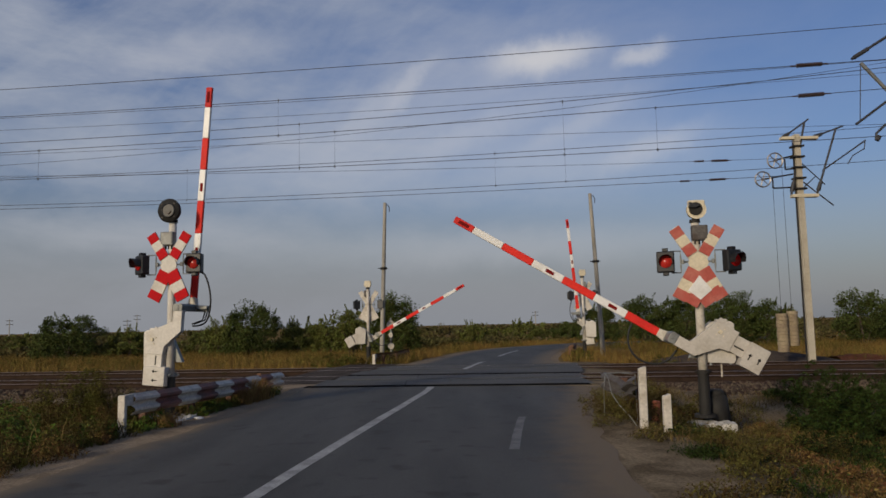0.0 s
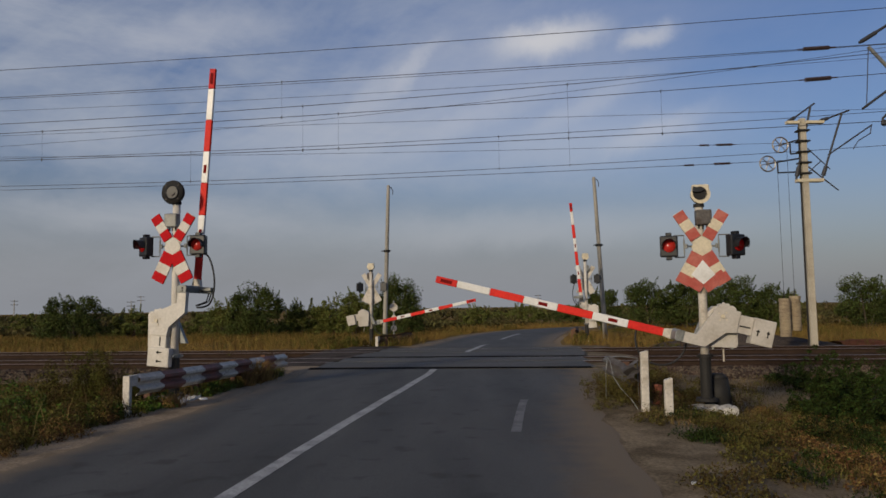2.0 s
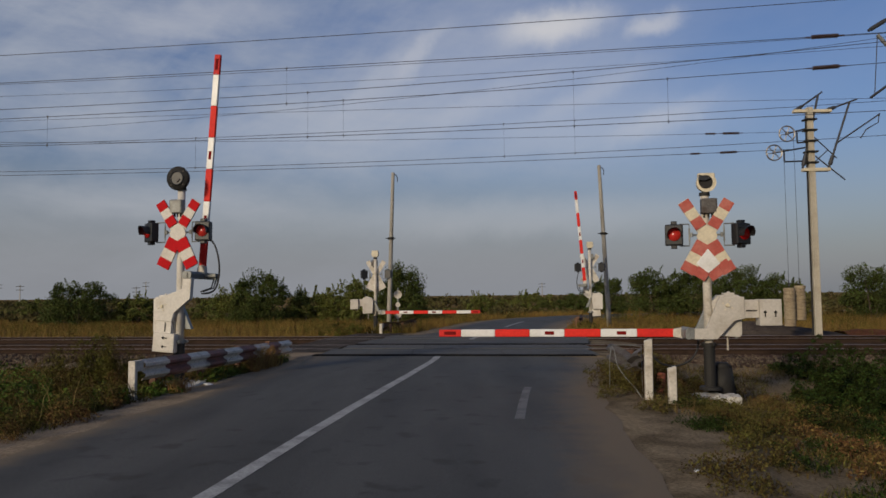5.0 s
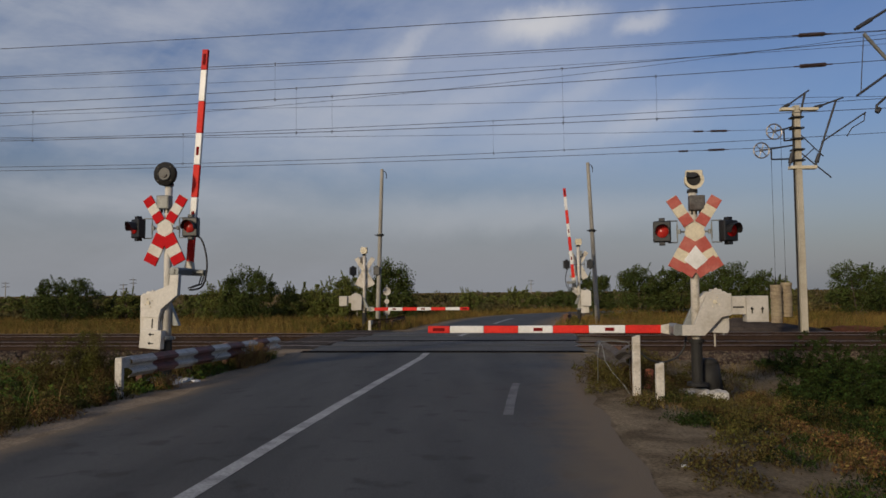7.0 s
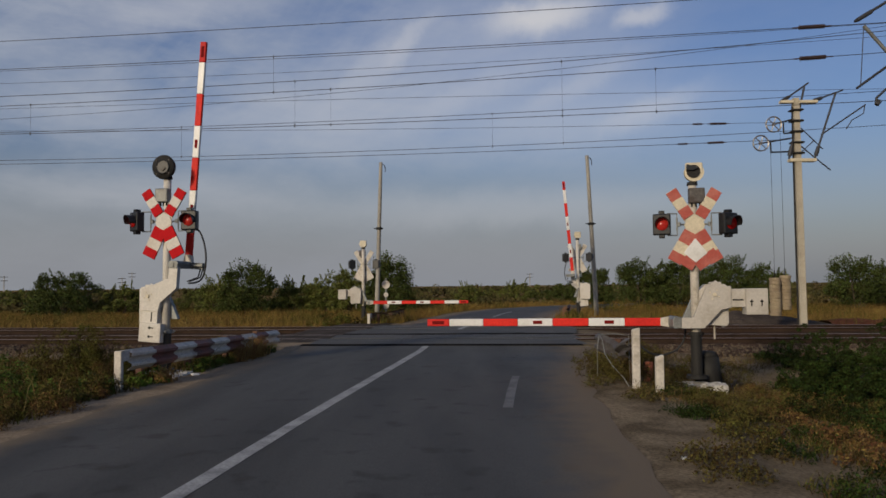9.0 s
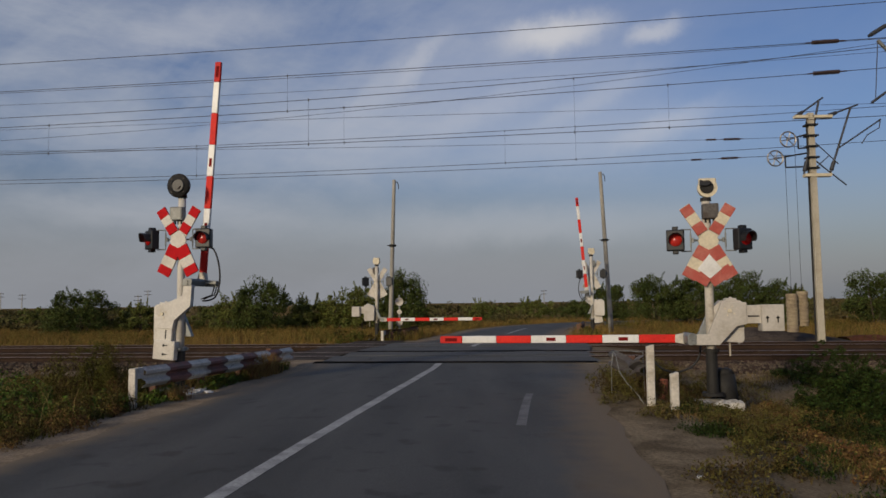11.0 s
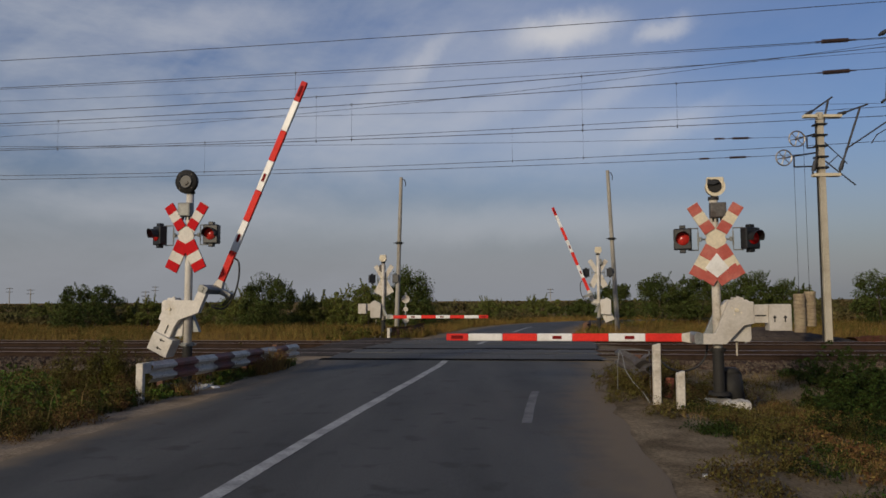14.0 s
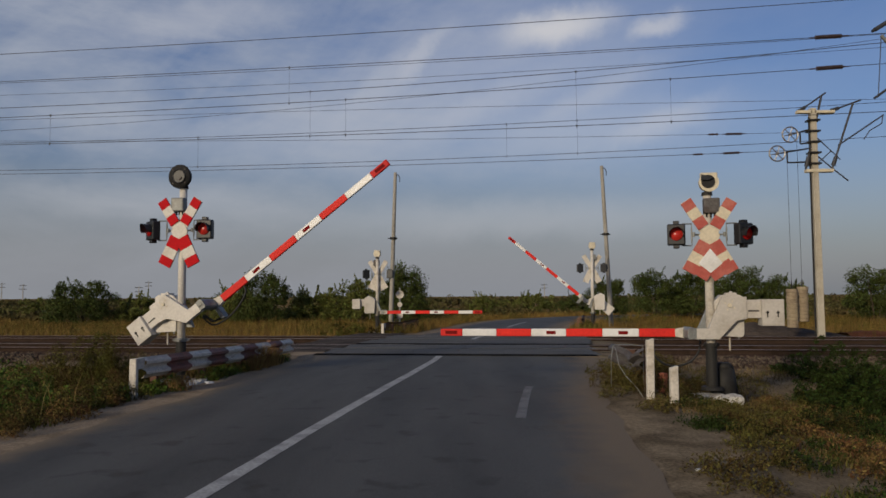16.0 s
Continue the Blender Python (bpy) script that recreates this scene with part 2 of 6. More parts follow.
M = {
    "asphalt": mat("asphalt", (0.084, 0.082, 0.076), 0.72, spread=0.3, scale=1.1, fine=140, bump=0.22, second=(0.054, 0.053, 0.049), blend=(0.38, 0.66), stretch=(1.2, 0.22, 1), spec=0.2),
    "old_asphalt": mat("old_asphalt", (0.100, 0.098, 0.092), 0.75, spread=0.35, scale=0.9, fine=30, bump=0.4, second=(0.058, 0.057, 0.053), stretch=(0.3, 2.0, 1), spec=0.2),
    "road_paint": mat("road_paint", (0.36, 0.36, 0.345), 0.75, spread=0.35, scale=3, fine=40, bump=0.2, second=(0.20, 0.20, 0.195), blend=(0.42, 0.7)),
    "faded_paint": mat("faded_paint", (0.15, 0.15, 0.148), 0.8, spread=0.3, scale=2.5, fine=18, second=(0.095, 0.095, 0.095), blend=(0.4, 0.6)),
    "dust": mat("dust", (0.295, 0.228, 0.154), 0.95, spread=0.4, scale=1.6, fine=30, bump=0.5, second=(0.19, 0.145, 0.098), spec=0.05),
    "soil": mat("soil", (0.255, 0.195, 0.122), 0.95, spread=0.5, scale=1.7, fine=32, bump=0.5, second=(0.118, 0.088, 0.052), blend=(0.38, 0.64), spec=0.05),
    "ballast": mat("ballast", (0.080, 0.053, 0.036), 0.95, spread=0.55, scale=1.2, fine=16, bump=1.0, second=(0.036, 0.026, 0.018), spec=0.05),
    "gravel_dark": mat("gravel_dark", (0.085, 0.068, 0.056), 0.95, spread=0.5, scale=2, fine=20, bump=1.0, second=(0.045, 0.036, 0.03), spec=0.05),
    "white": mat("white_paint", (0.585, 0.555, 0.495), 0.55, spread=0.14, scale=3.5, fine=30, bump=0.06, second=(0.48, 0.44, 0.37), blend=(0.5, 0.75), spec=0.35),
    "white_dirty": mat("dirty_white_paint", (0.56, 0.52, 0.45), 0.65, spread=0.22, scale=5, fine=35, bump=0.12, second=(0.34, 0.29, 0.22), blend=(0.48, 0.70), spec=0.3),
    "cream": mat("cream_paint", (0.62, 0.55, 0.40), 0.55, spread=0.15, scale=5, fine=30, bump=0.05),
    "red": mat("red_paint", (0.46, 0.006, 0.010), 0.7, spread=0.12, scale=4, fine=30, bump=0.03, spec=0.12),
    "boom_red": mat("boom_red", (0.68, 0.028, 0.018), 0.6, spread=0.18, scale=1.2, fine=30, bump=0.03, second=(0.50, 0.02, 0.018), spec=0.2),
    "boom_white": mat("boom_white", (0.72, 0.72, 0.70), 0.4, spread=0.1, scale=3, fine=30, bump=0.03, second=(0.6, 0.59, 0.55)),
    "faded_red": mat("faded_red", (0.40, 0.095, 0.075), 0.8, spread=0.15, scale=4, fine=30, bump=0.04, second=(0.46, 0.16, 0.125), spec=0.15),
    "meadow_soil": mat("meadow_soil", (0.195, 0.125, 0.042), 0.95, spread=0.4, scale=0.12, fine=4, bump=0.5, second=(0.10, 0.082, 0.027), spec=0.03),
    "weathered_concrete": mat("weathered_concrete", (0.30, 0.24, 0.155), 0.9, spread=0.25, scale=4, fine=25, bump=0.3, second=(0.22, 0.17, 0.11), per_object=0.08),
    # dark green leaves; the near-black second tone paints shaded hollows among them
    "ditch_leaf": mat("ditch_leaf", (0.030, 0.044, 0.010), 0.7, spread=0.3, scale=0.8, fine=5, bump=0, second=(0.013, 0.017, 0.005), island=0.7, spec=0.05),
    "brown_leaf": mat("brown_leaf", (0.150, 0.086, 0.034), 0.8, spread=0.3, scale=0.8, fine=5, bump=0, second=(0.085, 0.052, 0.021), island=0.5, spec=0.05),
    # near-black, without sheen: shadow of a lip in the crossing, put in as colour
    "lip_shadow": mat("lip_shadow", (0.012, 0.012, 0.0125), 1.0, spread=0.3, scale=2, fine=30, bump=0.3, spec=0.0),
    "old_zinc": mat("old_zinc", (0.105, 0.096, 0.088), 0.65, metal=0.2, spread=0.4, scale=5, fine=30, bump=0.2, second=(0.06, 0.042, 0.034)),
    "reflector": mat("reflector", (0.16, 0.010, 0.010), 0.8, spread=0.1, bump=0, spec=0.05),
    "dark_metal": mat("dark_metal", (0.022, 0.021, 0.019), 0.7, spread=0.3, scale=6, fine=40, spec=0.3),
    "black": mat("black_housing", (0.012, 0.013, 0.014), 0.45, spread=0.2, scale=6, fine=40, bump=0.05),
    "rubber": mat("rubber", (0.012, 0.012, 0.012), 0.6, spread=0.2, bump=0.0),
    "grey_metal": mat("grey_metal", (0.22, 0.23, 0.22), 0.5, metal=0.3, spread=0.2, scale=5, fine=35, bump=0.08, second=(0.15, 0.15, 0.14)),
    "steel": mat("steel", (0.30, 0.28, 0.26), 0.4, metal=0.7, spread=0.25, scale=4, fine=40),
    "rust": mat("rust", (0.15, 0.075, 0.045), 0.85, spread=0.4, scale=4, fine=30, bump=0.3, second=(0.085, 0.04, 0.028)),
    "rail_top": mat("rail_top", (0.40, 0.32, 0.26), 0.42, metal=0.8, spread=0.15, scale=3, fine=20, bump=0.02),
    "rail_side": mat("rail_side", (0.044, 0.028, 0.020), 0.9, spread=0.35, scale=3, fine=25, bump=0.2, spec=0.1),
    "sleeper": mat("sleeper", (0.056, 0.036, 0.024), 0.95, spread=0.35, scale=3, fine=25, bump=0.3, per_object=0.25, spec=0.05),
    "concrete": mat("concrete", (0.44, 0.40, 0.32), 0.85, spread=0.2, scale=1.4, fine=25, bump=0.25, second=(0.33, 0.29, 0.22), per_object=0.12),
    "concrete_white": mat("whitewashed_concrete", (0.60, 0.58, 0.53), 0.85, spread=0.25, scale=6, fine=22, bump=0.5, second=(0.38, 0.35, 0.30)),
    "pole_wood": mat("pole_grey", (0.33, 0.31, 0.265), 0.85, spread=0.25, scale=3, fine=30, bump=0.25, second=(0.23, 0.215, 0.18), stretch=(1, 1, 0.2)),
    "wire": mat("wire", (0.045, 0.046, 0.05), 0.6, metal=0.3, spread=0.1, bump=0),
    "insulator": mat("insulator", (0.05, 0.03, 0.025), 0.35, spread=0.2, bump=0),
    "guard": mat("guard_white", (0.62, 0.55, 0.455), 0.65, spread=0.25, scale=4, fine=35, bump=0.15, second=(0.32, 0.25, 0.19), blend=(0.52, 0.74)),
    "guard_red": mat("guard_red", (0.23, 0.085, 0.060), 0.7, spread=0.35, scale=3, fine=35, bump=0.15, second=(0.14, 0.078, 0.056)),
    "bark": mat("bark", (0.09, 0.07, 0.05), 0.95, spread=0.35, scale=6, fine=40, bump=0.5),
    "leaf": mat("leaf", (0.122, 0.128, 0.030), 0.65, spread=0.3, scale=0.8, fine=5, bump=0, second=(0.062, 0.078, 0.019), island=0.6, spec=0.12),
    "leaf_dark": mat("leaf_dark", (0.066, 0.080, 0.020), 0.65, spread=0.3, scale=0.8, fine=5, bump=0, second=(0.034, 0.046, 0.012), island=0.65, spec=0.10),
    "weed": mat("weed", (0.080, 0.084, 0.017), 0.7, spread=0.3, scale=1.4, fine=5, bump=0, second=(0.066, 0.048, 0.014), blend=(0.40, 0.62), island=0.6, spec=0.05),
    "dry_grass": mat("dry_grass", (0.215, 0.134, 0.040), 0.85, spread=0.3, scale=0.25, fine=3, bump=0, second=(0.125, 0.098, 0.028), island=0.3, spec=0.04),
    "straw": mat("straw", (0.165, 0.112, 0.048), 0.85, spread=0.3, scale=0.6, fine=4, bump=0, second=(0.080, 0.058, 0.025), island=0.45, spec=0.04),
    "far_green": mat("far_green", (0.070, 0.068, 0.026), 0.9, spread=0.3, scale=0.05, fine=0.6, bump=0, second=(0.100, 0.076, 0.034), island=0.35, spec=0.04),
    "olive": mat("olive_weed", (0.086, 0.076, 0.021), 0.75, spread=0.3, scale=1.2, fine=5, bump=0, second=(0.072, 0.050, 0.019), blend=(0.40, 0.62), island=0.6, spec=0.04),
    "white_grey": mat("greyed_white_paint", (0.47, 0.44, 0.39), 0.6, spread=0.14, scale=3.5, fine=30, bump=0.06, second=(0.37, 0.335, 0.28), blend=(0.5, 0.75), spec=0.3),
    "leafy": mat("broad_leaf", (0.072, 0.105, 0.015), 0.65, spread=0.3, scale=0.8, fine=5, bump=0, second=(0.040, 0.056, 0.010), island=0.6, spec=0.12),
    "golden": mat("golden_straw", (0.34, 0.205, 0.075), 0.85, spread=0.3, scale=0.9, fine=5, bump=0, second=(0.22, 0.13, 0.05), island=0.4, spec=0.05),
    "red_soil": mat("red_soil", (0.135, 0.050, 0.028), 0.95, spread=0.45, scale=0.8, fine=12, bump=0.8, second=(0.060, 0.028, 0.018), spec=0.05),
    "plastic_white": mat("litter", (0.62, 0.62, 0.62), 0.5, spread=0.1, bump=0.05),
    "brick": mat("orange_brick", (0.26, 0.08, 0.04), 0.85, spread=0.25, scale=8, fine=40, bump=0.3),
}


def lens(name, color, emit):
    m = mat(name, color, 0.25, spread=0.1, bump=0, emit=emit)
    return m


M["lens_lit"] = lens("lit_red_lens", (0.42, 0.026, 0.020), 0.055)
M["lens_dim"] = lens("dim_red_lens", (0.30, 0.008, 0.008), 0.08)


def weathered_road(m):
    """Blown dust along the edges, by the mesh's dust values, and dark oil spots."""
    nt = m.node_tree
    N, L = nt.nodes.new, nt.links.new
    p = nt.nodes["Principled BSDF"]
    base = p.inputs["Base Color"].links[0].from_socket
    tc = N("ShaderNodeTexCoord")
    spots, dn = N("ShaderNodeTexNoise"), N("ShaderNodeTexNoise")
    spots.inputs["Scale"].default_value, spots.inputs["Detail"].default_value = 2.4, 4.0
    dn.inputs["Scale"].default_value, dn.inputs["Detail"].default_value = 2.4, 8.0
    for n in (spots, dn):
        L(tc.outputs["Object"], n.inputs["Vector"])
    r = N("ShaderNodeMapRange")
    for k, v in (("From Min", 0.595), ("From Max", 0.69), ("To Min", 0.0), ("To Max", 0.68)):
        r.inputs[k].default_value = v
    L(spots.outputs["Fac"], r.inputs["Value"])
    dark = N("ShaderNodeMixRGB")
    dark.inputs[2].default_value = (0.02, 0.02, 0.02, 1)
    L(r.outputs[0], dark.inputs[0])
    L(base, dark.inputs[1])
    at, add, cl = N("ShaderNodeAttribute"), N("ShaderNodeMath"), N("ShaderNodeMapRange")
    at.attribute_name = "dust"
    add.operation = "ADD"
    L(at.outputs["Fac"], add.inputs[0])
    L(dn.outputs["Fac"], add.inputs[1])
    for k, v in (("From Min", 0.62), ("From Max", 1.45), ("To Min", 0.0), ("To Max", 0.97)):
        cl.inputs[k].default_value = v
    L(add.outputs[0], cl.inputs["Value"])
    mx = N("ShaderNodeMixRGB")
    mx.inputs[2].default_value = (0.165, 0.124, 0.077, 1)
    L(cl.outputs[0], mx.inputs[0])
    L(dark.outputs[0], mx.inputs[1])
    L(mx.outputs[0], p.inputs["Base Color"])


weathered_road(M["asphalt"])


# ---- mesh helpers ----
def part(name, bm, material, parent=None, label=""):
    me = bpy.data.meshes.new(name)
    bm.normal_update()
    bm.to_mesh(me)
    bm.free()
    me.materials.append(material)
    ob = new(name, me)
    if parent:
        ob.parent = parent
    if label:
        ob["label"] = label
    return ob


def smooth(ob):
    for p in ob.data.polygons:
        p.use_smooth = True
    return ob


def thing(name, m, label, category, group="", kind=""):
    ob = new(name)
    ob.empty_display_size = 0.2
    ob.matrix_basis = m
    return tagged(ob, label, category, group, kind)


def box(bm, lo, hi, bevel=0.0, m=None):
    lo, hi = Vector(lo), Vector(hi)
    r = bmesh.ops.create_cube(bm, size=1.0, matrix=Matrix.Translation((lo + hi) / 2) @ Matrix.Diagonal((*(hi - lo), 1)))
    vs = r["verts"]
    if bevel:
        es = list({e for v in vs for e in v.link_edges})
        g = bmesh.ops.bevel(bm, geom=es, offset=bevel, segments=2, affect="EDGES", profile=0.5)
        vs = g["verts"]
        vs = list({v for f in g["faces"] for v in f.verts} | {v for v in vs})
    if m is not None:
        bmesh.ops.transform(bm, matrix=m, verts=list(vs))
    return bm


def rod(bm, a, b, r0, r1=None, seg=12, caps=True):
    a, b = Vector(a), Vector(b)
    d = b - a
    q = d.to_track_quat("Z", "Y").to_matrix().to_4x4()
    bmesh.ops.create_cone(bm, cap_ends=caps, segments=seg, radius1=r0, radius2=r0 if r1 is None else r1, depth=d.length,
                          matrix=Matrix.Translation((a + b) / 2) @ q)
    return bm


def tube(bm, pts, r, seg=8):
    """A round bar along points."""
    pts = [Vector(p) for p in pts]
    rings = []
    for i, p in enumerate(pts):
        d = (pts[min(i + 1, len(pts) - 1)] - pts[max(i - 1, 0)]).normalized()
        q = d.to_track_quat("Z", "Y").to_matrix()
        rings.append([bm.verts.new(p + q @ Vector((r * math.cos(2 * math.pi * k / seg), r * math.sin(2 * math.pi * k / seg), 0))) for k in range(seg)])
    for a, b in zip(rings, rings[1:]):
        for k in range(seg):
            bm.faces.new((a[k], a[(k + 1) % seg], b[(k + 1) % seg], b[k]))
    bm.faces.new(rings[0][::-1])
    bm.faces.new(rings[-1])
    return bm


def plate(bm, outline, y0, y1, bevel=0.0):
    """A plate in the x-z plane between two depths."""
    a = [bm.verts.new((x, y0, z)) for x, z in outline]
    b = [bm.verts.new((x, y1, z)) for x, z in outline]
    fs = [bm.faces.new(a), bm.faces.new(b[::-1])]
    n = len(a)
    for i in range(n):
        fs.append(bm.faces.new((a[i], b[i], b[(i + 1) % n], a[(i + 1) % n])))
    bmesh.ops.recalc_face_normals(bm, faces=fs)
    if bevel:
        es = list({e for f in fs for e in f.edges})
        bmesh.ops.bevel(bm, geom=es, offset=bevel, segments=2, affect="EDGES", profile=0.5)
    return bm


def soup(name, verts, faces, material, label="", category="", kind="stuff"):
    me = bpy.data.meshes.new(name)
    me.from_pydata(verts, [], faces)
    me.materials.append(material)
    return tagged(new(name, me), label, category, kind=kind)


def B():
    return bmesh.new()


# ---- the lie of the land ----
ROAD_LINE = [(-5.6, -30), (-3.5, -10), (-2.4, 0), (-1.86, 5), (-1.28, 10), (-0.65, 15), (0.0, 20), (0.80, 25), (2.25, 33), (3.85, 40), (6.1, 45), (10.2, 49.8), (16, 53.3), (26, 57), (60, 64), (140, 78)]
TRACK_SLOPE, TRACK_Y = -0.108, (20.1, 24.5)


def spline(pts, step):
    out = []
    P = [Vector((*p, 0)) for p in pts]
    for i in range(len(P) - 1):
        p0, p1, p2, p3 = P[max(i - 1, 0)], P[i], P[i + 1], P[min(i + 2, len(P) - 1)]
        n = max(2, int((p2 - p1).length / step))
        for k in range(n):
            t = k / n
            out.append(0.5 * ((2 * p1) + (p2 - p0) * t + (2 * p0 - 5 * p1 + 4 * p2 - p3) * t * t + (3 * p1 - p0 - 3 * p2 + p3) * t ** 3))
    out.append(P[-1])
    return out


CENTRE = spline(ROAD_LINE, 0.5)
_cx, _cy = np.array([p.x for p in CENTRE]), np.array([p.y for p in CENTRE])
_tx, _ty = np.gradient(_cx), np.gradient(_cy)


def beside_road(x, y):
    """Signed distance to the right of the road's centre line."""
    d2 = (_cx - x) ** 2 + (_cy - y) ** 2
    i = int(d2.argmin())
    s = 1 if (x - _cx[i]) * _ty[i] - (y - _cy[i]) * _tx[i] > 0 else -1
    return s * math.sqrt(d2[i])


def step(a, b, v):
    t = min(1.0, max(0.0, (v - a) / (b - a)))
    return t * t * (3 - 2 * t)


def road_z(x, y):
    """The road rises a little to the rails."""
    d = abs(y - (22.3 + TRACK_SLOPE * x))
    return 0.045 * (1 - step(4.9, 6.4, d))


def along_track(y0, x):
    return y0 + TRACK_SLOPE * x


def ground_z(x, y):
    s = beside_road(x, y)
    off = abs(s) - (3.95 if s > 0 else 3.5)
    z = road_z(x, y) - 0.024
    if off > 0:
        n = noise.noise((x * 0.35, y * 0.35, 0)) * 0.10 + noise.noise((x * 1.1, y * 1.1, 3)) * 0.05
        low = -0.12 - 0.16 * step(0.4, 3.0, off)
        d = abs(y - (22.3 + TRACK_SLOPE * x))
        low += 0.06 * (1 - step(4.4, 6.5, d))
        # the ditch on the right before the rails
        low -= 0.75 * math.exp(-((x - 7.8) / 2.0) ** 2 - ((y - 12.4) / 1.5) ** 2)
        k = step(0.0, 1.2, off)
        z = z * (1 - k) + (low + n * step(0.2, 1.5, off)) * k
    return z


def build_ground():
    fx = np.arange(-40, 40.1, 0.5)
    fy = np.arange(-4, 70.1, 0.5)
    far = np.array([4, 10, 20, 40, 80, 160, 320, 640, 1200, 2200])
    xs = np.concatenate([-40 - far[::-1], fx, 40 + far])
    ys = np.concatenate([-4 - far[::-1], fy, 70 + far, [5000]])
    verts, faces = [], []
    for y in ys:
        for x in xs:
            near = -40 <= x <= 40 and -4 <= y <= 70
            verts.append((x, y, ground_z(x, y) if near else (ground_z(x, y) if max(abs(x), abs(y)) < 150 else -0.3)))
    w = len(xs)
    for j in range(len(ys) - 1):
        for i in range(w - 1):
            a = j * w + i
            faces.append((a, a + 1, a + w + 1, a + w))
    g = soup("ground", verts, faces, M["soil"], "dry trodden earth with weeds reaching the horizon", "ground", "structure")
    g.data.materials.append(M["meadow_soil"])
    for poly in g.data.polygons:
        if poly.center.y > 27.6 or poly.center.y < -6 or abs(poly.center.x) > 38:
            poly.material_index = 1
    smooth(g)


def strip(name, material, lo, hi, lift, y_from, y_to, label, category, wobble=0.0, across=6, start=None, end=None):
    """A ribbon along the road, between two distances from its centre line."""
    verts, faces, rows, dusty = [], [], 0, []
    for i, p in enumerate(CENTRE):
        if not (y_from <= p.y <= y_to):
            continue
        n = Vector((_ty[i], -_tx[i], 0)).normalized()
        for k in range(across + 1):
            f = k / across
            nz = lambda key: noise.noise((p.x * 0.6, p.y * 0.6, key)) + 0.55 * noise.noise((p.x * 2.3, p.y * 2.3, key))
            wob = wobble * (nz(lo) if k == 0 else nz(hi) * (1.4 if name == "road" else 1) if k == across else 0)
            flare = (0.045 * (min(p.y, 18.0) - 13.0)) * (-1 if lo < -1 else 0) * (1 - f if hi > 0 else 1) + (0.35 * step(11.0, 17.0, p.y) * (1 - step(26, 32, p.y)) * (f if lo < 0 else 1) if hi > 1 else 0)
            q = p + n * (lo + (hi - lo) * f + wob + flare)
            if start is not None:
                q.y = max(q.y, along_track(start, q.x))
            if end is not None:
                q.y = min(q.y, along_track(end, q.x))
            camber = -0.012 * abs(lo + (hi - lo) * f) * (1 - road_z(q.x, q.y) / 0.045)
            verts.append((q.x, q.y, road_z(q.x, q.y) + lift + camber))
            if name == "verge_right" and k >= across - 1:
                verts[-1] = (q.x, q.y, verts[-1][2] - (0.09 if k == across else 0.01))
            dusty.append(max(0.0, 1 - f * (hi - lo) / 0.40, 1.25 - 1.25 * (1 - f) * (hi - lo) / 0.9))
        rows += 1
    w = across + 1
    for j in range(rows - 1):
        for i in range(across):
            a = j * w + i
            faces.append((a, a + 1, a + w + 1, a + w))
    ob = smooth(soup(name, verts, faces, material, label, category, "structure"))
    if across > 6:
        ob.data.attributes.new("dust", "FLOAT", "POINT").data.foreach_set("value", dusty)
    return ob


build_ground()
ROAD = "worn dark grey asphalt road running over the tracks"
PANEL_END, NEAR_EDGE = 1.42, 3.05
strip("road", M["asphalt"], -2.80, 3.30, 0.03, -12, 22, ROAD, "road", 0.13, 24, end=TRACK_Y[0] - NEAR_EDGE)
strip("road_between_tracks", M["old_asphalt"], -2.95, 3.3, 0.03, 18, 26, ROAD, "road", 0.08, 16, TRACK_Y[0] + PANEL_END, TRACK_Y[1] - PANEL_END)
strip("road_far", M["asphalt"], -2.15, 2.35, 0.03, 23, 400, ROAD, "road", 0.08, 16, start=TRACK_Y[1] + PANEL_END)
strip("verge_right", M["soil"], 2.8, 4.5, 0.0245, -12, 17.5, "trodden dusty earth along the edge of the asphalt", "verge", 0.2, 5)
strip("verge_left", M["dust"], -3.55, -2.6, 0.024, -12, 18, "pale dusty gravel verge along the asphalt", "verge", 0.22, 3)
strip("verge_crossing", M["gravel_dark"], -4.6, -2.9, 0.022, 16.5, 27.5, "dark trodden gravel at the end of the crossing panels", "verge", 0.3, 4)
strip("verge_left_far", M["dust"], -2.85, -2.0, 0.012, 26, 60, "pale dusty gravel verge along the asphalt", "verge", 0.22, 3)
strip("verge_right_far", M["dust"], 2.2, 2.9, 0.008, 26, 52, "pale dusty gravel verge along the asphalt", "verge", 0.22, 3)


def dash(name, material, y0, y1, off, width, label):
    ob = strip(name, material, off - width / 2, off + width / 2, 0.0335, y0, y1, label, "road marking", 0.012, 1)
    return ob


dash("road_marking", M["road_paint"], -6, 17.1, 0.0, 0.15, "worn solid white centre line on the asphalt")
dash("road_marking", M["road_paint"], 23.15, 28.4, 0.0, 0.16, "worn white centre line beyond the tracks")
dash("road_marking", M["road_paint"], 32.7, 39.6, 0.0, 0.15, "worn white centre line beyond the tracks")
dash("road_marking", M["faded_paint"], 9.0, 12.1, 2.17, 0.12, "nearly worn away short white dash on the asphalt")


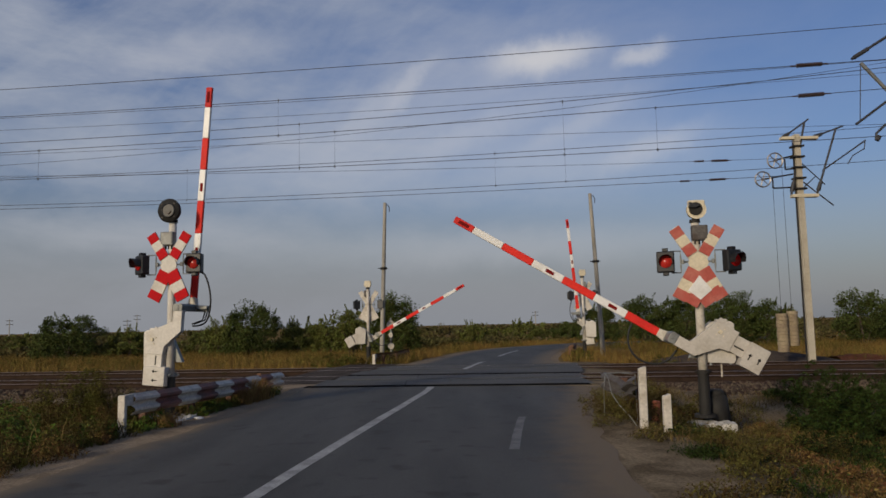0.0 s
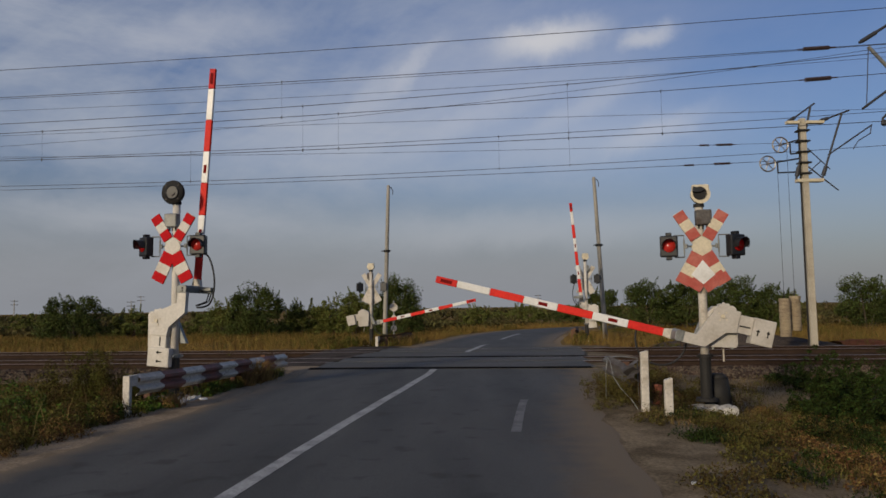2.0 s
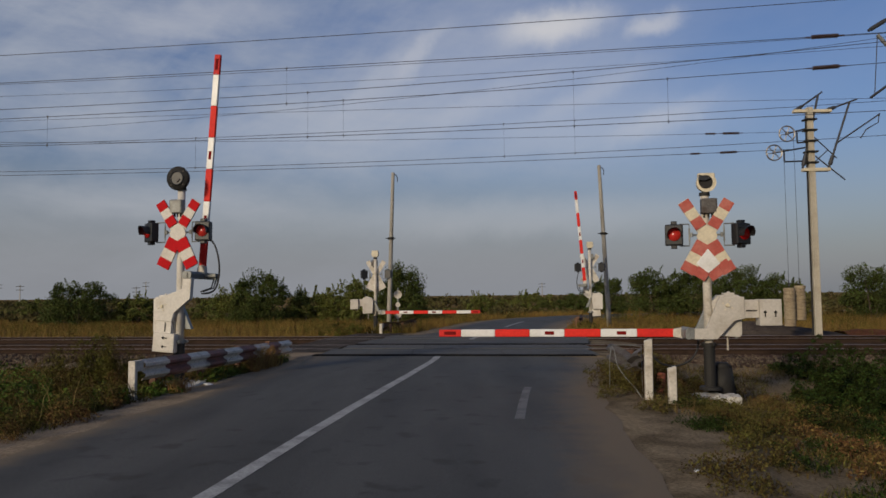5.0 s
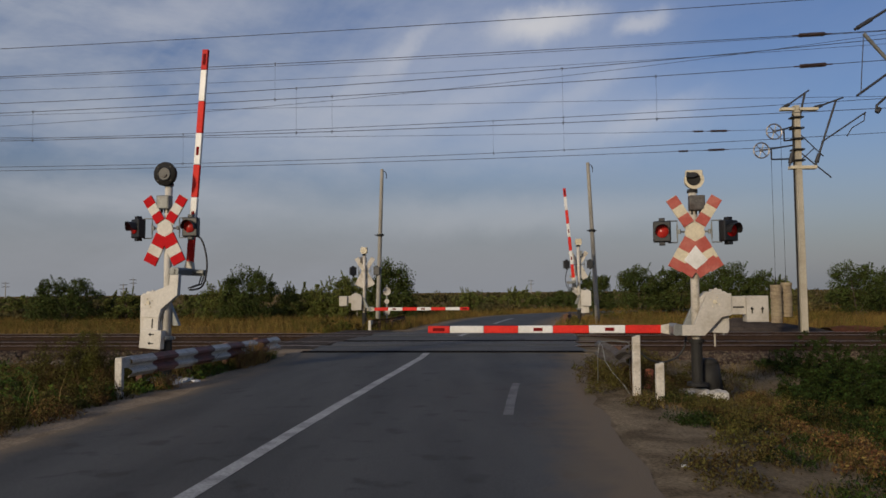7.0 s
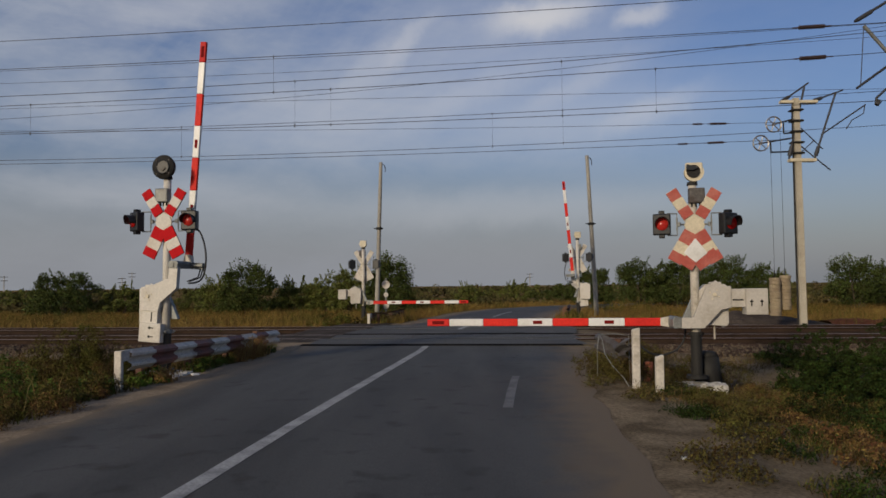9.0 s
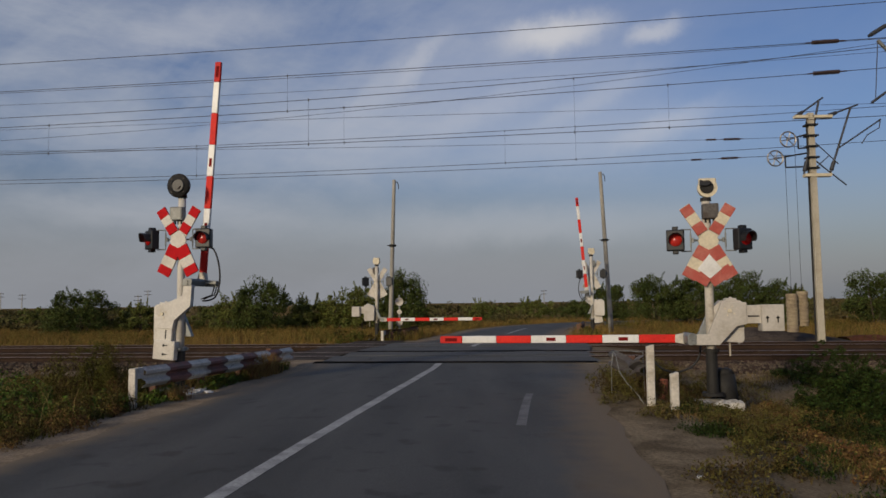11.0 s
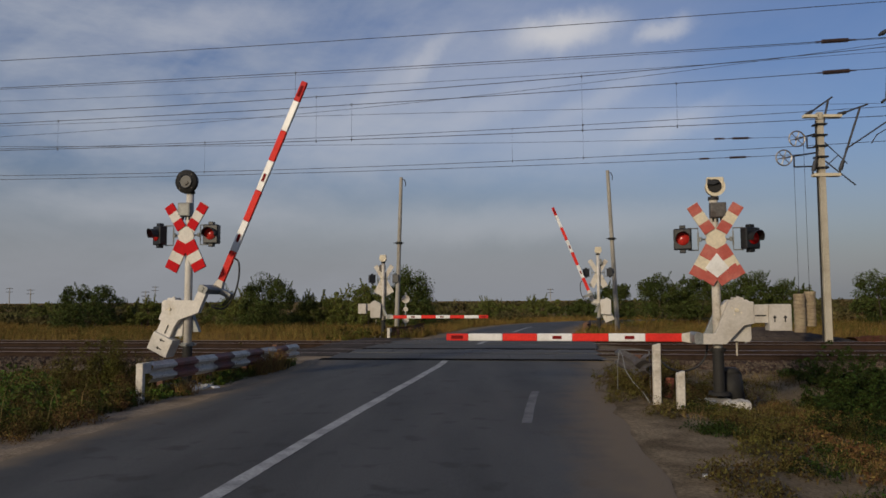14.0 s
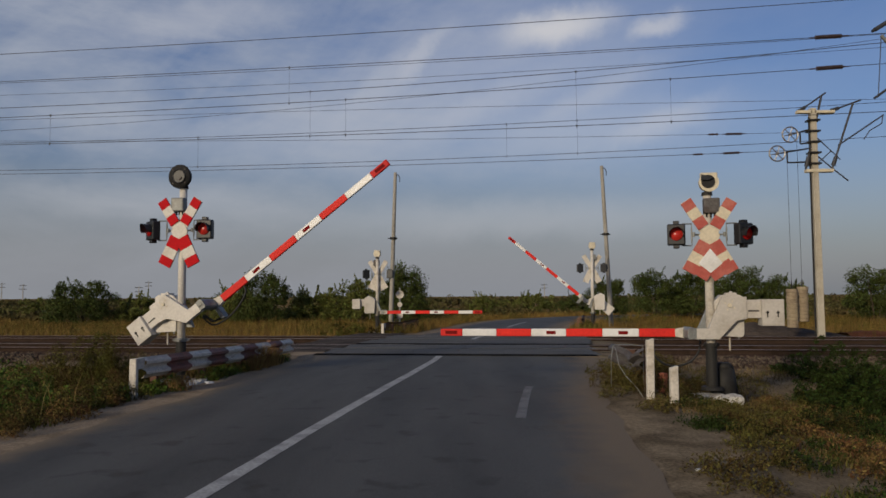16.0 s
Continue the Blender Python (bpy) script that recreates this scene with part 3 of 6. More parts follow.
# ---- railway ----
def build_track(y0):
    t = thing("railway_track", Matrix.Identity(4), "railway track with rusty rails on dark sleepers in ballast", "railway track", "railway tracks", "structure")
    ang = math.atan(TRACK_SLOPE)
    u = Vector((math.cos(ang), math.sin(ang), 0))
    n = Vector((-u.y, u.x, 0))
    c = Vector((0, y0, 0))
    top = 0.07
    prof = [(-0.075, -0.16), (0.075, -0.16), (0.07, -0.14), (0.012, -0.12), (0.012, -0.045), (0.036, -0.03), (0.036, -0.006), (0.026, 0.0), (-0.026, 0.0), (-0.036, -0.006), (-0.036, -0.03),
            (-0.012, -0.045), (-0.012, -0.12), (-0.07, -0.14)]
    for side in (-0.755, 0.755):
        bm = B()
        ends = []
        for L in (-140, 140):
            o = c + u * L + n * side
            ends.append([bm.verts.new(o + n * a + Vector((0, 0, top + b))) for a, b in prof])
        k = len(prof)
        for i in range(k):
            f = bm.faces.new((ends[0][i], ends[0][(i + 1) % k], ends[1][(i + 1) % k], ends[1][i]))
            f.material_index = 1 if prof[i][1] >= -0.006 and prof[(i + 1) % k][1] >= -0.006 else 0
        bmesh.ops.recalc_face_normals(bm, faces=bm.faces)
        r = part("rail", bm, M["rail_side"], t, "rusty steel rail with a polished head")
        r.data.materials.append(M["rail_top"])
    bm = B()
    box(bm, (-0.12, -1.25, -0.16), (0.12, 1.25, 0.0), 0.015)
    first = part("sleeper", bm, M["sleeper"], t)
    for k in range(-60, 61):
        x = k * 0.62
        o = first if k == -60 else new("sleeper", first.data)
        o.parent = t
        on_road = -3.9 < beside_road(*(c + u * x).xy) < 4.3
        o.matrix_basis = Matrix.Translation(c + u * x + Vector((0, 0, -0.09 if not on_road else -0.12))) @ Matrix.Rotation(ang, 4, "Z")
    return t


for y0 in TRACK_Y:
    build_track(y0)


def build_ballast():
    verts, faces = [], []
    prof = [(-3.9, -0.34), (-2.9, -0.16), (-2.2, -0.05), (-1.2, -0.03), (0.3, -0.03), (2.3, -0.05), (4.2, -0.03), (5.8, -0.03), (6.9, -0.07), (8.2, -0.36)]
    xs = [x for x in np.arange(-70, 70.1, 0.4)]
    for x in xs:
        for d, z in prof:
            y = along_track(TRACK_Y[0], x) + d
            s = beside_road(x, y) if -12 < x < 12 else 50
            zz = z - 0.07 + noise.noise((x * 1.7, y * 1.7, 5)) * 0.05 + noise.noise((x * 0.4, y * 0.4, 9)) * 0.04
            if -4.3 < s < 4.7:
                zz = min(zz, -0.15)
            verts.append((x, y, zz))
    w = len(prof)
    for j in range(len(xs) - 1):
        for i in range(w - 1):
            a = j * w + i
            faces.append((a, a + w, a + w + 1, a + 1))
    soup("ballast", verts, faces, M["ballast"], "rust-stained crushed stone ballast under the tracks", "ballast", "structure")


build_ballast()


def build_crossing():
    """Dark old panels between and beside the rails, with open grooves at each rail; black strips paint the shadow of a
    lip.
    """
    bands = []
    for y0 in TRACK_Y:
        first = y0 < 22
        near = NEAR_EDGE if first else 1.415
        bands += [(y0 - 0.66, y0 + 0.66, "old_asphalt"), (y0 + 1.20 if first else y0 + 0.81, y0 + 1.415, "old_asphalt")]
        bands += [(y0 - near + (0.42 if first else 0.02), y0 - 0.81, "old_asphalt")]
        # black strips painted where a step in the surface would cast shade
        if first:
            bands += [(y0 - near + 0.02, y0 - near + 0.41, "lip_shadow"), (y0 + 0.81, y0 + 1.19, "lip_shadow")]
    for a, b, mt in bands:
        t = thing("crossing_panel", Matrix.Identity(4), "worn dark crossing panel set between the rails" if mt != "lip_shadow" else "black strip painting the shadow of a lip across the crossing",
                  "crossing panel", "crossing panels", "structure")
        for k in range(6):
            bm = B()
            mid = -2.6 + 0.1293 * (a + b) / 2 + (0.1 if a > 22 else 0.0)
            x0 = mid - 3.02 + k * 1.10
            x1 = x0 + 1.09
            vs = [(x, along_track(y, x)) for x, y in ((x0, a), (x1, a), (x1, b), (x0, b))]
            top = [bm.verts.new((x, y, 0.074 + 0.004 * ((k + i) % 2))) for i, (x, y) in enumerate(vs)]
            bot = [bm.verts.new((x, y, -0.08)) for x, y in vs]
            bm.faces.new(top)
            for i in range(4):
                bm.faces.new((top[i], bot[i], bot[(i + 1) % 4], top[(i + 1) % 4]))
            bmesh.ops.recalc_face_normals(bm, faces=bm.faces)
            part("panel", bm, M[mt], t)


build_crossing()


# ---- barrier signals ----
ROAD_TURN = math.degrees(math.atan(0.129))
BOOM_BANDS = [0.58, 0.58, 0.58, 0.57, 0.57, 0.57, 0.37]      # from the root outwards, red first


def board(parent, m, lo, hi, wid, thick, material, name):
    bm = B()
    box(bm, (lo, -thick / 2, -wid / 2), (hi, thick / 2, wid / 2), 0.004)
    bmesh.ops.transform(bm, matrix=m, verts=bm.verts)
    return part(name, bm, material, parent)


def build_cross(sig, z, front, red, white, double):
    """Two boards crossed at a flat angle; bands of red and white; a half cross below where there are several tracks."""
    wid = 0.215
    f = 1 if front > 0 else -1
    hub = part("cross", plate(B(), [(-0.115, 0.1), (-0.155, 0.0), (-0.11, -0.13), (0.0, -0.2), (0.11, -0.13), (0.155, 0.0), (0.115, 0.1), (0.0, 0.17)], front - 0.012, front + 0.012, 0.003), white, sig,
               "painted red and white crossbuck" if not double else "faded red and white double crossbuck")
    for sx in (-1, 1):
        for sz in (-1, 1):
            a = math.atan2(0.84, sx * 0.53) if sz > 0 else math.atan2(-0.90, sx * (0.44 if not double else 0.52))
            m = Matrix.Translation((0, front + f * (0.006 if sx == sz else 0.012), z)) @ Matrix.Rotation(-a, 4, "Y")
            segs = ((0.16, 0.325, red), (0.325, 0.485, white), (0.485, 0.645, red))
            if sz < 0:
                segs = ((0.12, 0.325, red), (0.325, 0.495, white), (0.495, 0.65, red))
            for lo, hi, mt in segs:
                board(hub, m, lo, hi, wid * (0.84 if sz > 0 else 1.0 if double else 1.14), 0.022, mt, "cross_band")
            back = Matrix.Translation((0, -f * 0.016, 0)) @ m
            board(hub, back, 0.12, 0.652, wid * (0.85 if sz > 0 else 1.01 if double else 1.15), 0.012, M["white_dirty"], "cross_backing")
    # hub sits at the cross centre
    hub.data.transform(Matrix.Translation((0, 0, z)))
    if double:
        # white gusset and lower red half boards
        part("cross_gusset", plate(B(), [(0.0, z - 0.20), (-0.18, z - 0.43), (0.0, z - 0.58), (0.18, z - 0.43)], front + f * 0.02 - 0.008, front + f * 0.02 + 0.008, 0.003), M["boom_white"], hub)
        for sx in (-1, 1):
            m = Matrix.Translation((sx * 0.01, front + f * 0.014, z - 0.63)) @ Matrix.Rotation(-math.atan2(0.20, sx * 0.30), 4, "Y")
            board(hub, m, 0.0, 0.20, 0.19, 0.012, red, "cross_band")
            board(hub, m, 0.205, 0.37, 0.17, 0.012, red, "cross_band")
            board(hub, Matrix.Translation((0, -f * 0.014, 0)) @ m, 0.0, 0.372, 0.19, 0.014, M["white_dirty"], "cross_backing")
    return hub


def build_lamp(sig, x, z, f, turn, lit, sx):
    """A hooded road lamp on a two-armed bracket."""
    bm = B()
    w = 0.135
    box(bm, (-w, -0.07, -0.165), (w, 0.07, 0.165), 0.02)
    box(bm, (-0.045, -0.05, 0.16), (0.045, 0.05, 0.215), 0.01)
    box(bm, (-0.045, -0.05, -0.215), (0.045, 0.05, -0.16), 0.01)
    lamp = part("signal_lamp", bm, M["black"], sig, "black road signal head with a red lens")
    lamp.matrix_basis = pose(x, f * 0.12, z, 0, 0, turn)
    bm = B()
    rod(bm, (0, f * 0.066, 0), (0, f * 0.085, 0), 0.098, 0.095, 24)
    smooth(part("lens", bm, M["lens_lit"] if lit else M["lens_dim"], lamp, "glowing red glass lens" if lit else "dim red glass lens"))
    # hood: an open half sleeve over the lens
    bm = B()
    ring = []
    for k in range(13):
        a = radians(-20 + 220 * k / 12)
        ring.append([bm.verts.new((r * math.cos(a), f * d, r * math.sin(a))) for r, d in ((0.112, 0.066), (0.112, 0.23 - 0.06 * abs(k - 6) / 6), (0.104, 0.23 - 0.06 * abs(k - 6) / 6), (0.104, 0.066))])
    for a, b in zip(ring, ring[1:]):
        for i in range(3):
            bm.faces.new((a[i], a[i + 1], b[i + 1], b[i]))
    bmesh.ops.recalc_face_normals(bm, faces=bm.faces)
    part("hood", bm, M["black"], lamp)
    bm = B()
    inner = x - sx * 0.24
    for dz in (-0.17, 0.17):
        tube(bm, [(x - sx * 0.09, f * 0.1, z + dz), (inner, f * 0.08, z + dz), (inner, f * 0.08, z + dz * 0.5)], 0.011)
    tube(bm, [(inner, f * 0.08, z - 0.1), (inner, f * 0.08, z + 0.1)], 0.013)
    tube(bm, [(inner, f * 0.08, z), (sx * 0.05, 0, z)], 0.015)
    rod(bm, (inner - sx * 0.03, f * 0.08, z - 0.035), (inner - sx * 0.03, f * 0.08, z + 0.035), 0.025)
    part("lamp_bracket", bm, M["grey_metal"], sig)


def build_arm(sig, pivot, f, wired, paint):
    """The swinging arm: casting, boom in painted bands, balance weight and loop of cable. It lies level at no turn."""
    y0 = f * 0.10
    arm = part("barrier_arm", plate(B(), [(0.52, -0.355), (0.52, -0.52), (0.16, -0.52), (-0.10, -0.235), (-0.25, -0.205), (-0.25, 0.13), (0.11, 0.13),
                                         (0.32, -0.355)], y0 - 0.05, y0 + 0.05, 0.007), paint, sig, "white painted cast barrier arm")
    arm.matrix_basis = pivot
    bm = B()
    rod(bm, (0, y0, 0), (0, y0 + f * 0.075, 0), 0.035, 0.03, 16)
    for k in range(4):
        a = k * math.pi / 2 + 0.5
        rod(bm, (0.075 * math.cos(a), y0, 0.075 * math.sin(a)), (0.075 * math.cos(a), y0 + f * 0.062, 0.075 * math.sin(a)), 0.011, None, 6)
    part("pivot_cap", bm, M["cream"], arm)
    bm = B()
    box(bm, (-0.47, y0 - 0.03, -0.195), (-0.22, y0 + 0.03, 0.085), 0.008)
    part("weight_arm", bm, paint, arm)
    bm = B()
    box(bm, (-0.43, y0 + f * 0.031 - 0.004, -0.095), (-0.27, y0 + f * 0.031 + 0.004, -0.072), 0.002)
    part("arm_slot", bm, M["dark_metal"], arm)
    bm = B()
    box(bm, (-0.775, min(y0 - f * 0.15, y0 + f * 0.1), -0.31), (-0.455, max(y0 - f * 0.15, y0 + f * 0.1), 0.09), 0.008)
    box(bm, (-0.755, y0 + f * 0.1 - 0.004, -0.29), (-0.475, y0 + f * 0.1 + 0.004, 0.07), 0.003)
    w = part("balance_weight", bm, paint, arm, "white painted steel balance weight")
    for x in (-0.68, -0.53):
        bm = B()
        box(bm, (x - 0.008, y0 + f * 0.108 - 0.006, -0.18), (x + 0.008, y0 + f * 0.108 + 0.006, -0.08), 0.002)
        box(bm, (x - 0.022, y0 + f * 0.108 - 0.006, -0.12), (x + 0.022, y0 + f * 0.108 + 0.006, -0.095), 0.002)
        part("weight_slot", bm, M["dark_metal"], arm)
    # clamp that carries the boom behind the casting
    zc, yb = -0.44, -f * 0.32
    bm = B()
    plate(bm, [(0.50, zc - 0.07), (0.60, zc - 0.085), (0.63, zc - 0.06), (0.63, zc + 0.06), (0.60, zc + 0.1), (0.50, zc + 0.09)], min(y0 + f * 0.06, yb - f * 0.05), max(y0 + f * 0.06, yb - f * 0.05), 0.008)
    for x in (0.54, 0.585):
        rod(bm, (x, min(y0, yb) - 0.08, zc), (x, max(y0, yb) + 0.08, zc), 0.016, None, 8)
    part("boom_clamp", bm, M["grey_metal"], arm, "grey steel boom clamp")
    bm = B()
    plate(bm, [(0.52, zc - 0.075), (0.62, zc - 0.085), (0.75, zc - 0.06), (0.75, zc + 0.06), (0.62, zc + 0.085), (0.52, zc + 0.075)], yb - 0.045, yb + 0.045, 0.008)
    part("boom_sleeve", bm, M["white_dirty"], arm, "white painted boom sleeve")
    if wired:
        bm = B()
        box(bm, (0.55, min(yb + f * 0.06, yb - f * 0.10), zc - 0.30), (0.615, max(yb + f * 0.06, yb - f * 0.10), zc + 0.09), 0.008)
        box(bm, (0.50, min(yb - f * 0.02, yb - f * 0.10), zc - 0.27), (0.55, max(yb - f * 0.02, yb - f * 0.10), zc + 0.05), 0.008)
        part("cable_box", bm, M["grey_metal"], arm, "grey steel cable bracket")
        bm = B()
        for q in (-0.05, 0.03):
            tube(bm, [(0.52, yb + q * f, zc - 0.26), (0.36, yb + q * f, zc - 0.22), (0.28, yb + q * f, zc - 0.02)], 0.012, 6)
        part("bracket_strut", bm, M["dark_metal"], arm)
    x, hgt = 0.73, 0.066
    for k, L in enumerate(BOOM_BANDS):
        bm = B()
        taper = 1 - 0.10 * k / 6
        box(bm, (x, yb - 0.03, zc - hgt * taper), (x + L - 0.0015, yb + 0.03, zc + hgt * taper), 0.014)
        part("boom_band", bm, M["boom_red" if k % 2 == 0 else "boom_white"], arm)
        if k in (1, 3, 6):
            c = x + L * (0.43 if k < 6 else 0.5)
            half = 0.075 if k < 6 else 0.10
            for s in (-1, 1):
                bm = B()
                box(bm, (c - half, yb + s * 0.031 - 0.003, zc - 0.028), (c + half, yb + s * 0.031 + 0.003, zc + 0.028), 0.002)
                part("reflector", bm, M["reflector"], arm, "dark red reflector plate")
        x += L
    bm = B()
    if wired:
        pts = [(1.20, -0.06), (1.17, -0.17), (0.98, -0.27), (0.72, -0.33), (0.47, -0.32), (0.32, -0.26), (0.26, -0.13), (0.25, 0.0)]
    else:
        pts = [(1.16, -0.05), (1.15, -0.20), (1.07, -0.38), (0.92, -0.50), (0.72, -0.53), (0.52, -0.46), (0.40, -0.32), (0.36, -0.16), (0.36, 0.0)]
    sp = [Vector((a, 0, zc + b)) for a, b in pts]
    fine = []
    for i in range(len(sp) - 1):
        p0, p1, p2, p3 = sp[max(i - 1, 0)], sp[i], sp[i + 1], sp[min(i + 2, len(sp) - 1)]
        for q in range(4):
            t = q / 4
            v = 0.5 * ((2 * p1) + (p2 - p0) * t + (2 * p0 - 5 * p1 + 4 * p2 - p3) * t * t + (3 * p1 - p0 - 3 * p2 + p3) * t ** 3)
            fine.append((v.x, yb, v.z))
    smooth(part("cable", tube(bm, fine, 0.016), M["rubber"], arm, "black hanging cable loop"))
    return arm


def build_signal(m, f, cross_z, box_z, horn_z, double, horn_style, label, lit):
    """Barrier machine, post, warning cross, lamps and bell. x runs over the road, f tells which side of y faces the traffic."""
    sig = thing("barrier_signal", m, label, "barrier signal", "level crossing signals")
    red = M["faded_red"] if double else M["red"]
    white = M["cream"] if double else M["white"]
    paint = M["white_grey"] if double else M["white"]
    top = horn_z - 0.17
    bm = B()
    rod(bm, (0, 0, 0.62), (0, 0, top), 0.068, 0.064, 20)
    smooth(part("post", bm, M["white_dirty"] if double else M["white"], sig))
    bm = B()
    rod(bm, (0, 0, 0), (0, 0, 0.70), 0.088, 0.085, 16)
    rod(bm, (0, 0, 0), (0, 0, 0.05), 0.17, 0.16, 16)
    part("post_foot", bm, M["dark_metal"], sig, "black tarred post foot")
    bm = B()
    rod(bm, (0, 0, 0.66), (0, 0, 0.72), 0.105, None, 16)
    for k in range(4):
        a = k * math.pi / 2 + 0.4
        rod(bm, (0.1 * math.cos(a), 0.1 * math.sin(a), 0.67), (0.135 * math.cos(a), 0.135 * math.sin(a), 0.70), 0.022, None, 6)
    part("post_collar", bm, M["dark_metal" if double else "grey_metal"], sig)
    # machine housing on the verge side
    bm = B()
    plate(bm, [(-0.08, 0.83), (-0.46, 0.81), (-0.49, 0.86), (-0.49, 1.42), (-0.44, 1.46), (-0.16, 1.46), (-0.05, 1.36)], -0.20 * f, 0.045 * f, 0.008)
    box(bm, (-0.40, -0.16 if f > 0 else -0.02, 1.45), (-0.24, 0.02 if f > 0 else 0.16, 1.495), 0.012)
    rod(bm, (-0.33, -0.08 * f, 1.49), (-0.33, -0.08 * f, 1.515), 0.03, 0.02, 12)
    housing = part("machine_housing", bm, paint, sig, "white painted barrier machine housing")
    for x in (-0.12, -0.41):
        part("foot_bolt", rod(B(), (x, 0.02 * f, 0.79), (x, 0.02 * f, 0.83), 0.02, None, 8), M["grey_metal"], housing)
    part("drain_pipe", rod(B(), (-0.29, -0.05 * f, 0.60), (-0.29, -0.05 * f, 0.83), 0.014, None, 8), M["white_dirty"], housing)
    bm = B()
    plate(bm, [(0.07, 0.90), (0.20, 0.90), (0.02, 1.30), (-0.05, 1.30)], -0.11 * f, -0.03 * f, 0.006)
    part("brace", bm, M["grey_metal"], sig)
    pivot = (-0.26, 0.0, 1.30)
    arm = build_arm(sig, pose(*pivot), f, not double, paint)
    # control box under the bell
    bm = B()
    box(bm, (-0.06 - 0.11, f * 0.05 - 0.07, box_z - 0.12), (-0.06 + 0.13, f * 0.05 + 0.07, box_z + 0.12), 0.018)
    box(bm, (-0.15, f * 0.12 - 0.004, box_z - 0.10), (0.05, f * 0.12 + 0.004, box_z + 0.1), 0.003)
    ctl = part("junction_box", bm, M["old_zinc" if double else "grey_metal"], sig, "dark grey junction box" if double else "grey junction box")
    bm = B()
    for k in range(3):
        rod(bm, (0.02 - 0.06 * k, f * 0.05, box_z - 0.18), (0.02 - 0.06 * k, f * 0.05, box_z - 0.115), 0.018, None, 8)
    part("cable_gland", bm, M["dark_metal"], ctl)
    build_cross(sig, cross_z, f * 0.10, red, white, double)
    hx = -0.02
    if horn_style == "bell":
        bm = B()
        rod(bm, (hx, -0.02, horn_z), (hx, f * 0.10, horn_z), 0.19, 0.205, 32)
        rod(bm, (hx, f * 0.09, horn_z), (hx, f * 0.115, horn_z), 0.212, 0.205, 32)
        rod(bm, (hx, -0.02, horn_z), (hx, -f * 0.06, horn_z), 0.15, 0.06, 24)
        horn = smooth(part("warning_bell", bm, M["dark_metal"], sig, "dark grey round warning bell"))
        bm = B()
        rod(bm, (hx, f * 0.116, horn_z), (hx, f * 0.122, horn_z), 0.115, None, 24)
        tube(bm, [(hx + 0.118 * math.cos(q * math.pi / 12), f * 0.122, horn_z + 0.118 * math.sin(q * math.pi / 12)) for q in range(25)], 0.012, 6)
        part("bell_mouth", bm, M["black"], horn)
        bm = B()
        plate(bm, [(hx - 0.055, horn_z - 0.045), (hx + 0.01, horn_z - 0.075), (hx + 0.06, horn_z - 0.03), (hx + 0.045, horn_z - 0.005), (hx + 0.005, horn_z - 0.045)], f * 0.12, f * 0.14, 0.004)
        part("bell_striker", bm, M["old_zinc"], horn)
        for k in range(4):
            a = k * math.pi / 2 + 0.8
            part("bell_bolt", rod(B(), (hx + 0.165 * math.cos(a), f * 0.11, horn_z + 0.165 * math.sin(a)), (hx + 0.165 * math.cos(a), f * 0.125, horn_z + 0.165 * math.sin(a)), 0.012, None, 8), M["old_zinc"], horn)
    else:
        bm = B()
        rod(bm, (hx, -0.03, horn_z), (hx, f * 0.09, horn_z), 0.14, 0.15, 24)
        box(bm, (hx - 0.13, min(f * 0.02, f * 0.10), horn_z - 0.02), (hx + 0.13, max(f * 0.02, f * 0.10), horn_z + 0.15), 0.02)
        horn = part("warning_bell", bm, M["cream"], sig, "cream painted hooded warning bell")
        bm = B()
        rod(bm, (hx + 0.015, f * 0.092, horn_z + 0.01), (hx + 0.015, f * 0.105, horn_z + 0.01), 0.105, None, 24)
        part("bell_mouth", bm, M["dark_metal"], horn)
        bm = B()
        plate(bm, [(hx - 0.06, horn_z + 0.06), (hx + 0.12, horn_z + 0.12), (hx + 0.13, horn_z + 0.03), (hx + 0.03, horn_z + 0.02)], f * 0.10, f * 0.15, 0.005)
        part("bell_hood", bm, M["black"], horn)
    bm = B()
    rod(bm, (0.0, 0, top - 0.03), (0.0, 0, top + 0.02), 0.085, 0.08, 16)
    rod(bm, (-0.01, 0, top), (hx, 0, horn_z - 0.12), 0.05, 0.06, 12)
    part("post_cap", bm, M["dark_metal"], sig)
    for sx in (-1, 1):
        over = sx > 0
        build_lamp(sig, sx * 0.50, cross_z + 0.02, f, (8 if over else -30) * (-1 if f > 0 else 1) * (1 if over else 1), lit if over else not lit, sx)
    return sig, arm


# the two on this side of the rails, and the same again, turned about, on the far side
turn_right = 180 - ROAD_TURN
sig_r, arm_r = build_signal(pose(3.95, 11.55, -0.03, 0, 0, turn_right), 1, 2.38, 2.85, 3.22, True, "hood",
                            "white barrier machine with faded double crossbuck and red lamps", True)
sig_l, arm_l = build_signal(pose(-4.76, 12.7, 0.02, 0, 0, -ROAD_TURN - 4), -1, 2.56, 3.03, 3.52, False, "bell",
                            "white barrier machine with bright red and white crossbuck", True)


def moving_part(sig):
    return next(o for o in sig.children if o.name.startswith("barrier_arm"))


sig_fl = copy_thing(sig_r, pose(-3.2, 29.8, -0.05, 0, 0, turn_right + 180))
sig_fl["label"] = "white barrier machine seen from behind beside a guard rail"
sig_fr, arm_fr = build_signal(pose(5.75, 31.2, 0.02, 0, 0, 180 - ROAD_TURN), -1, 2.56, 3.03, 3.52, False, "hood",
                              "white barrier machine seen from behind near a leaning pole", True)
arm_fl = moving_part(sig_fl)


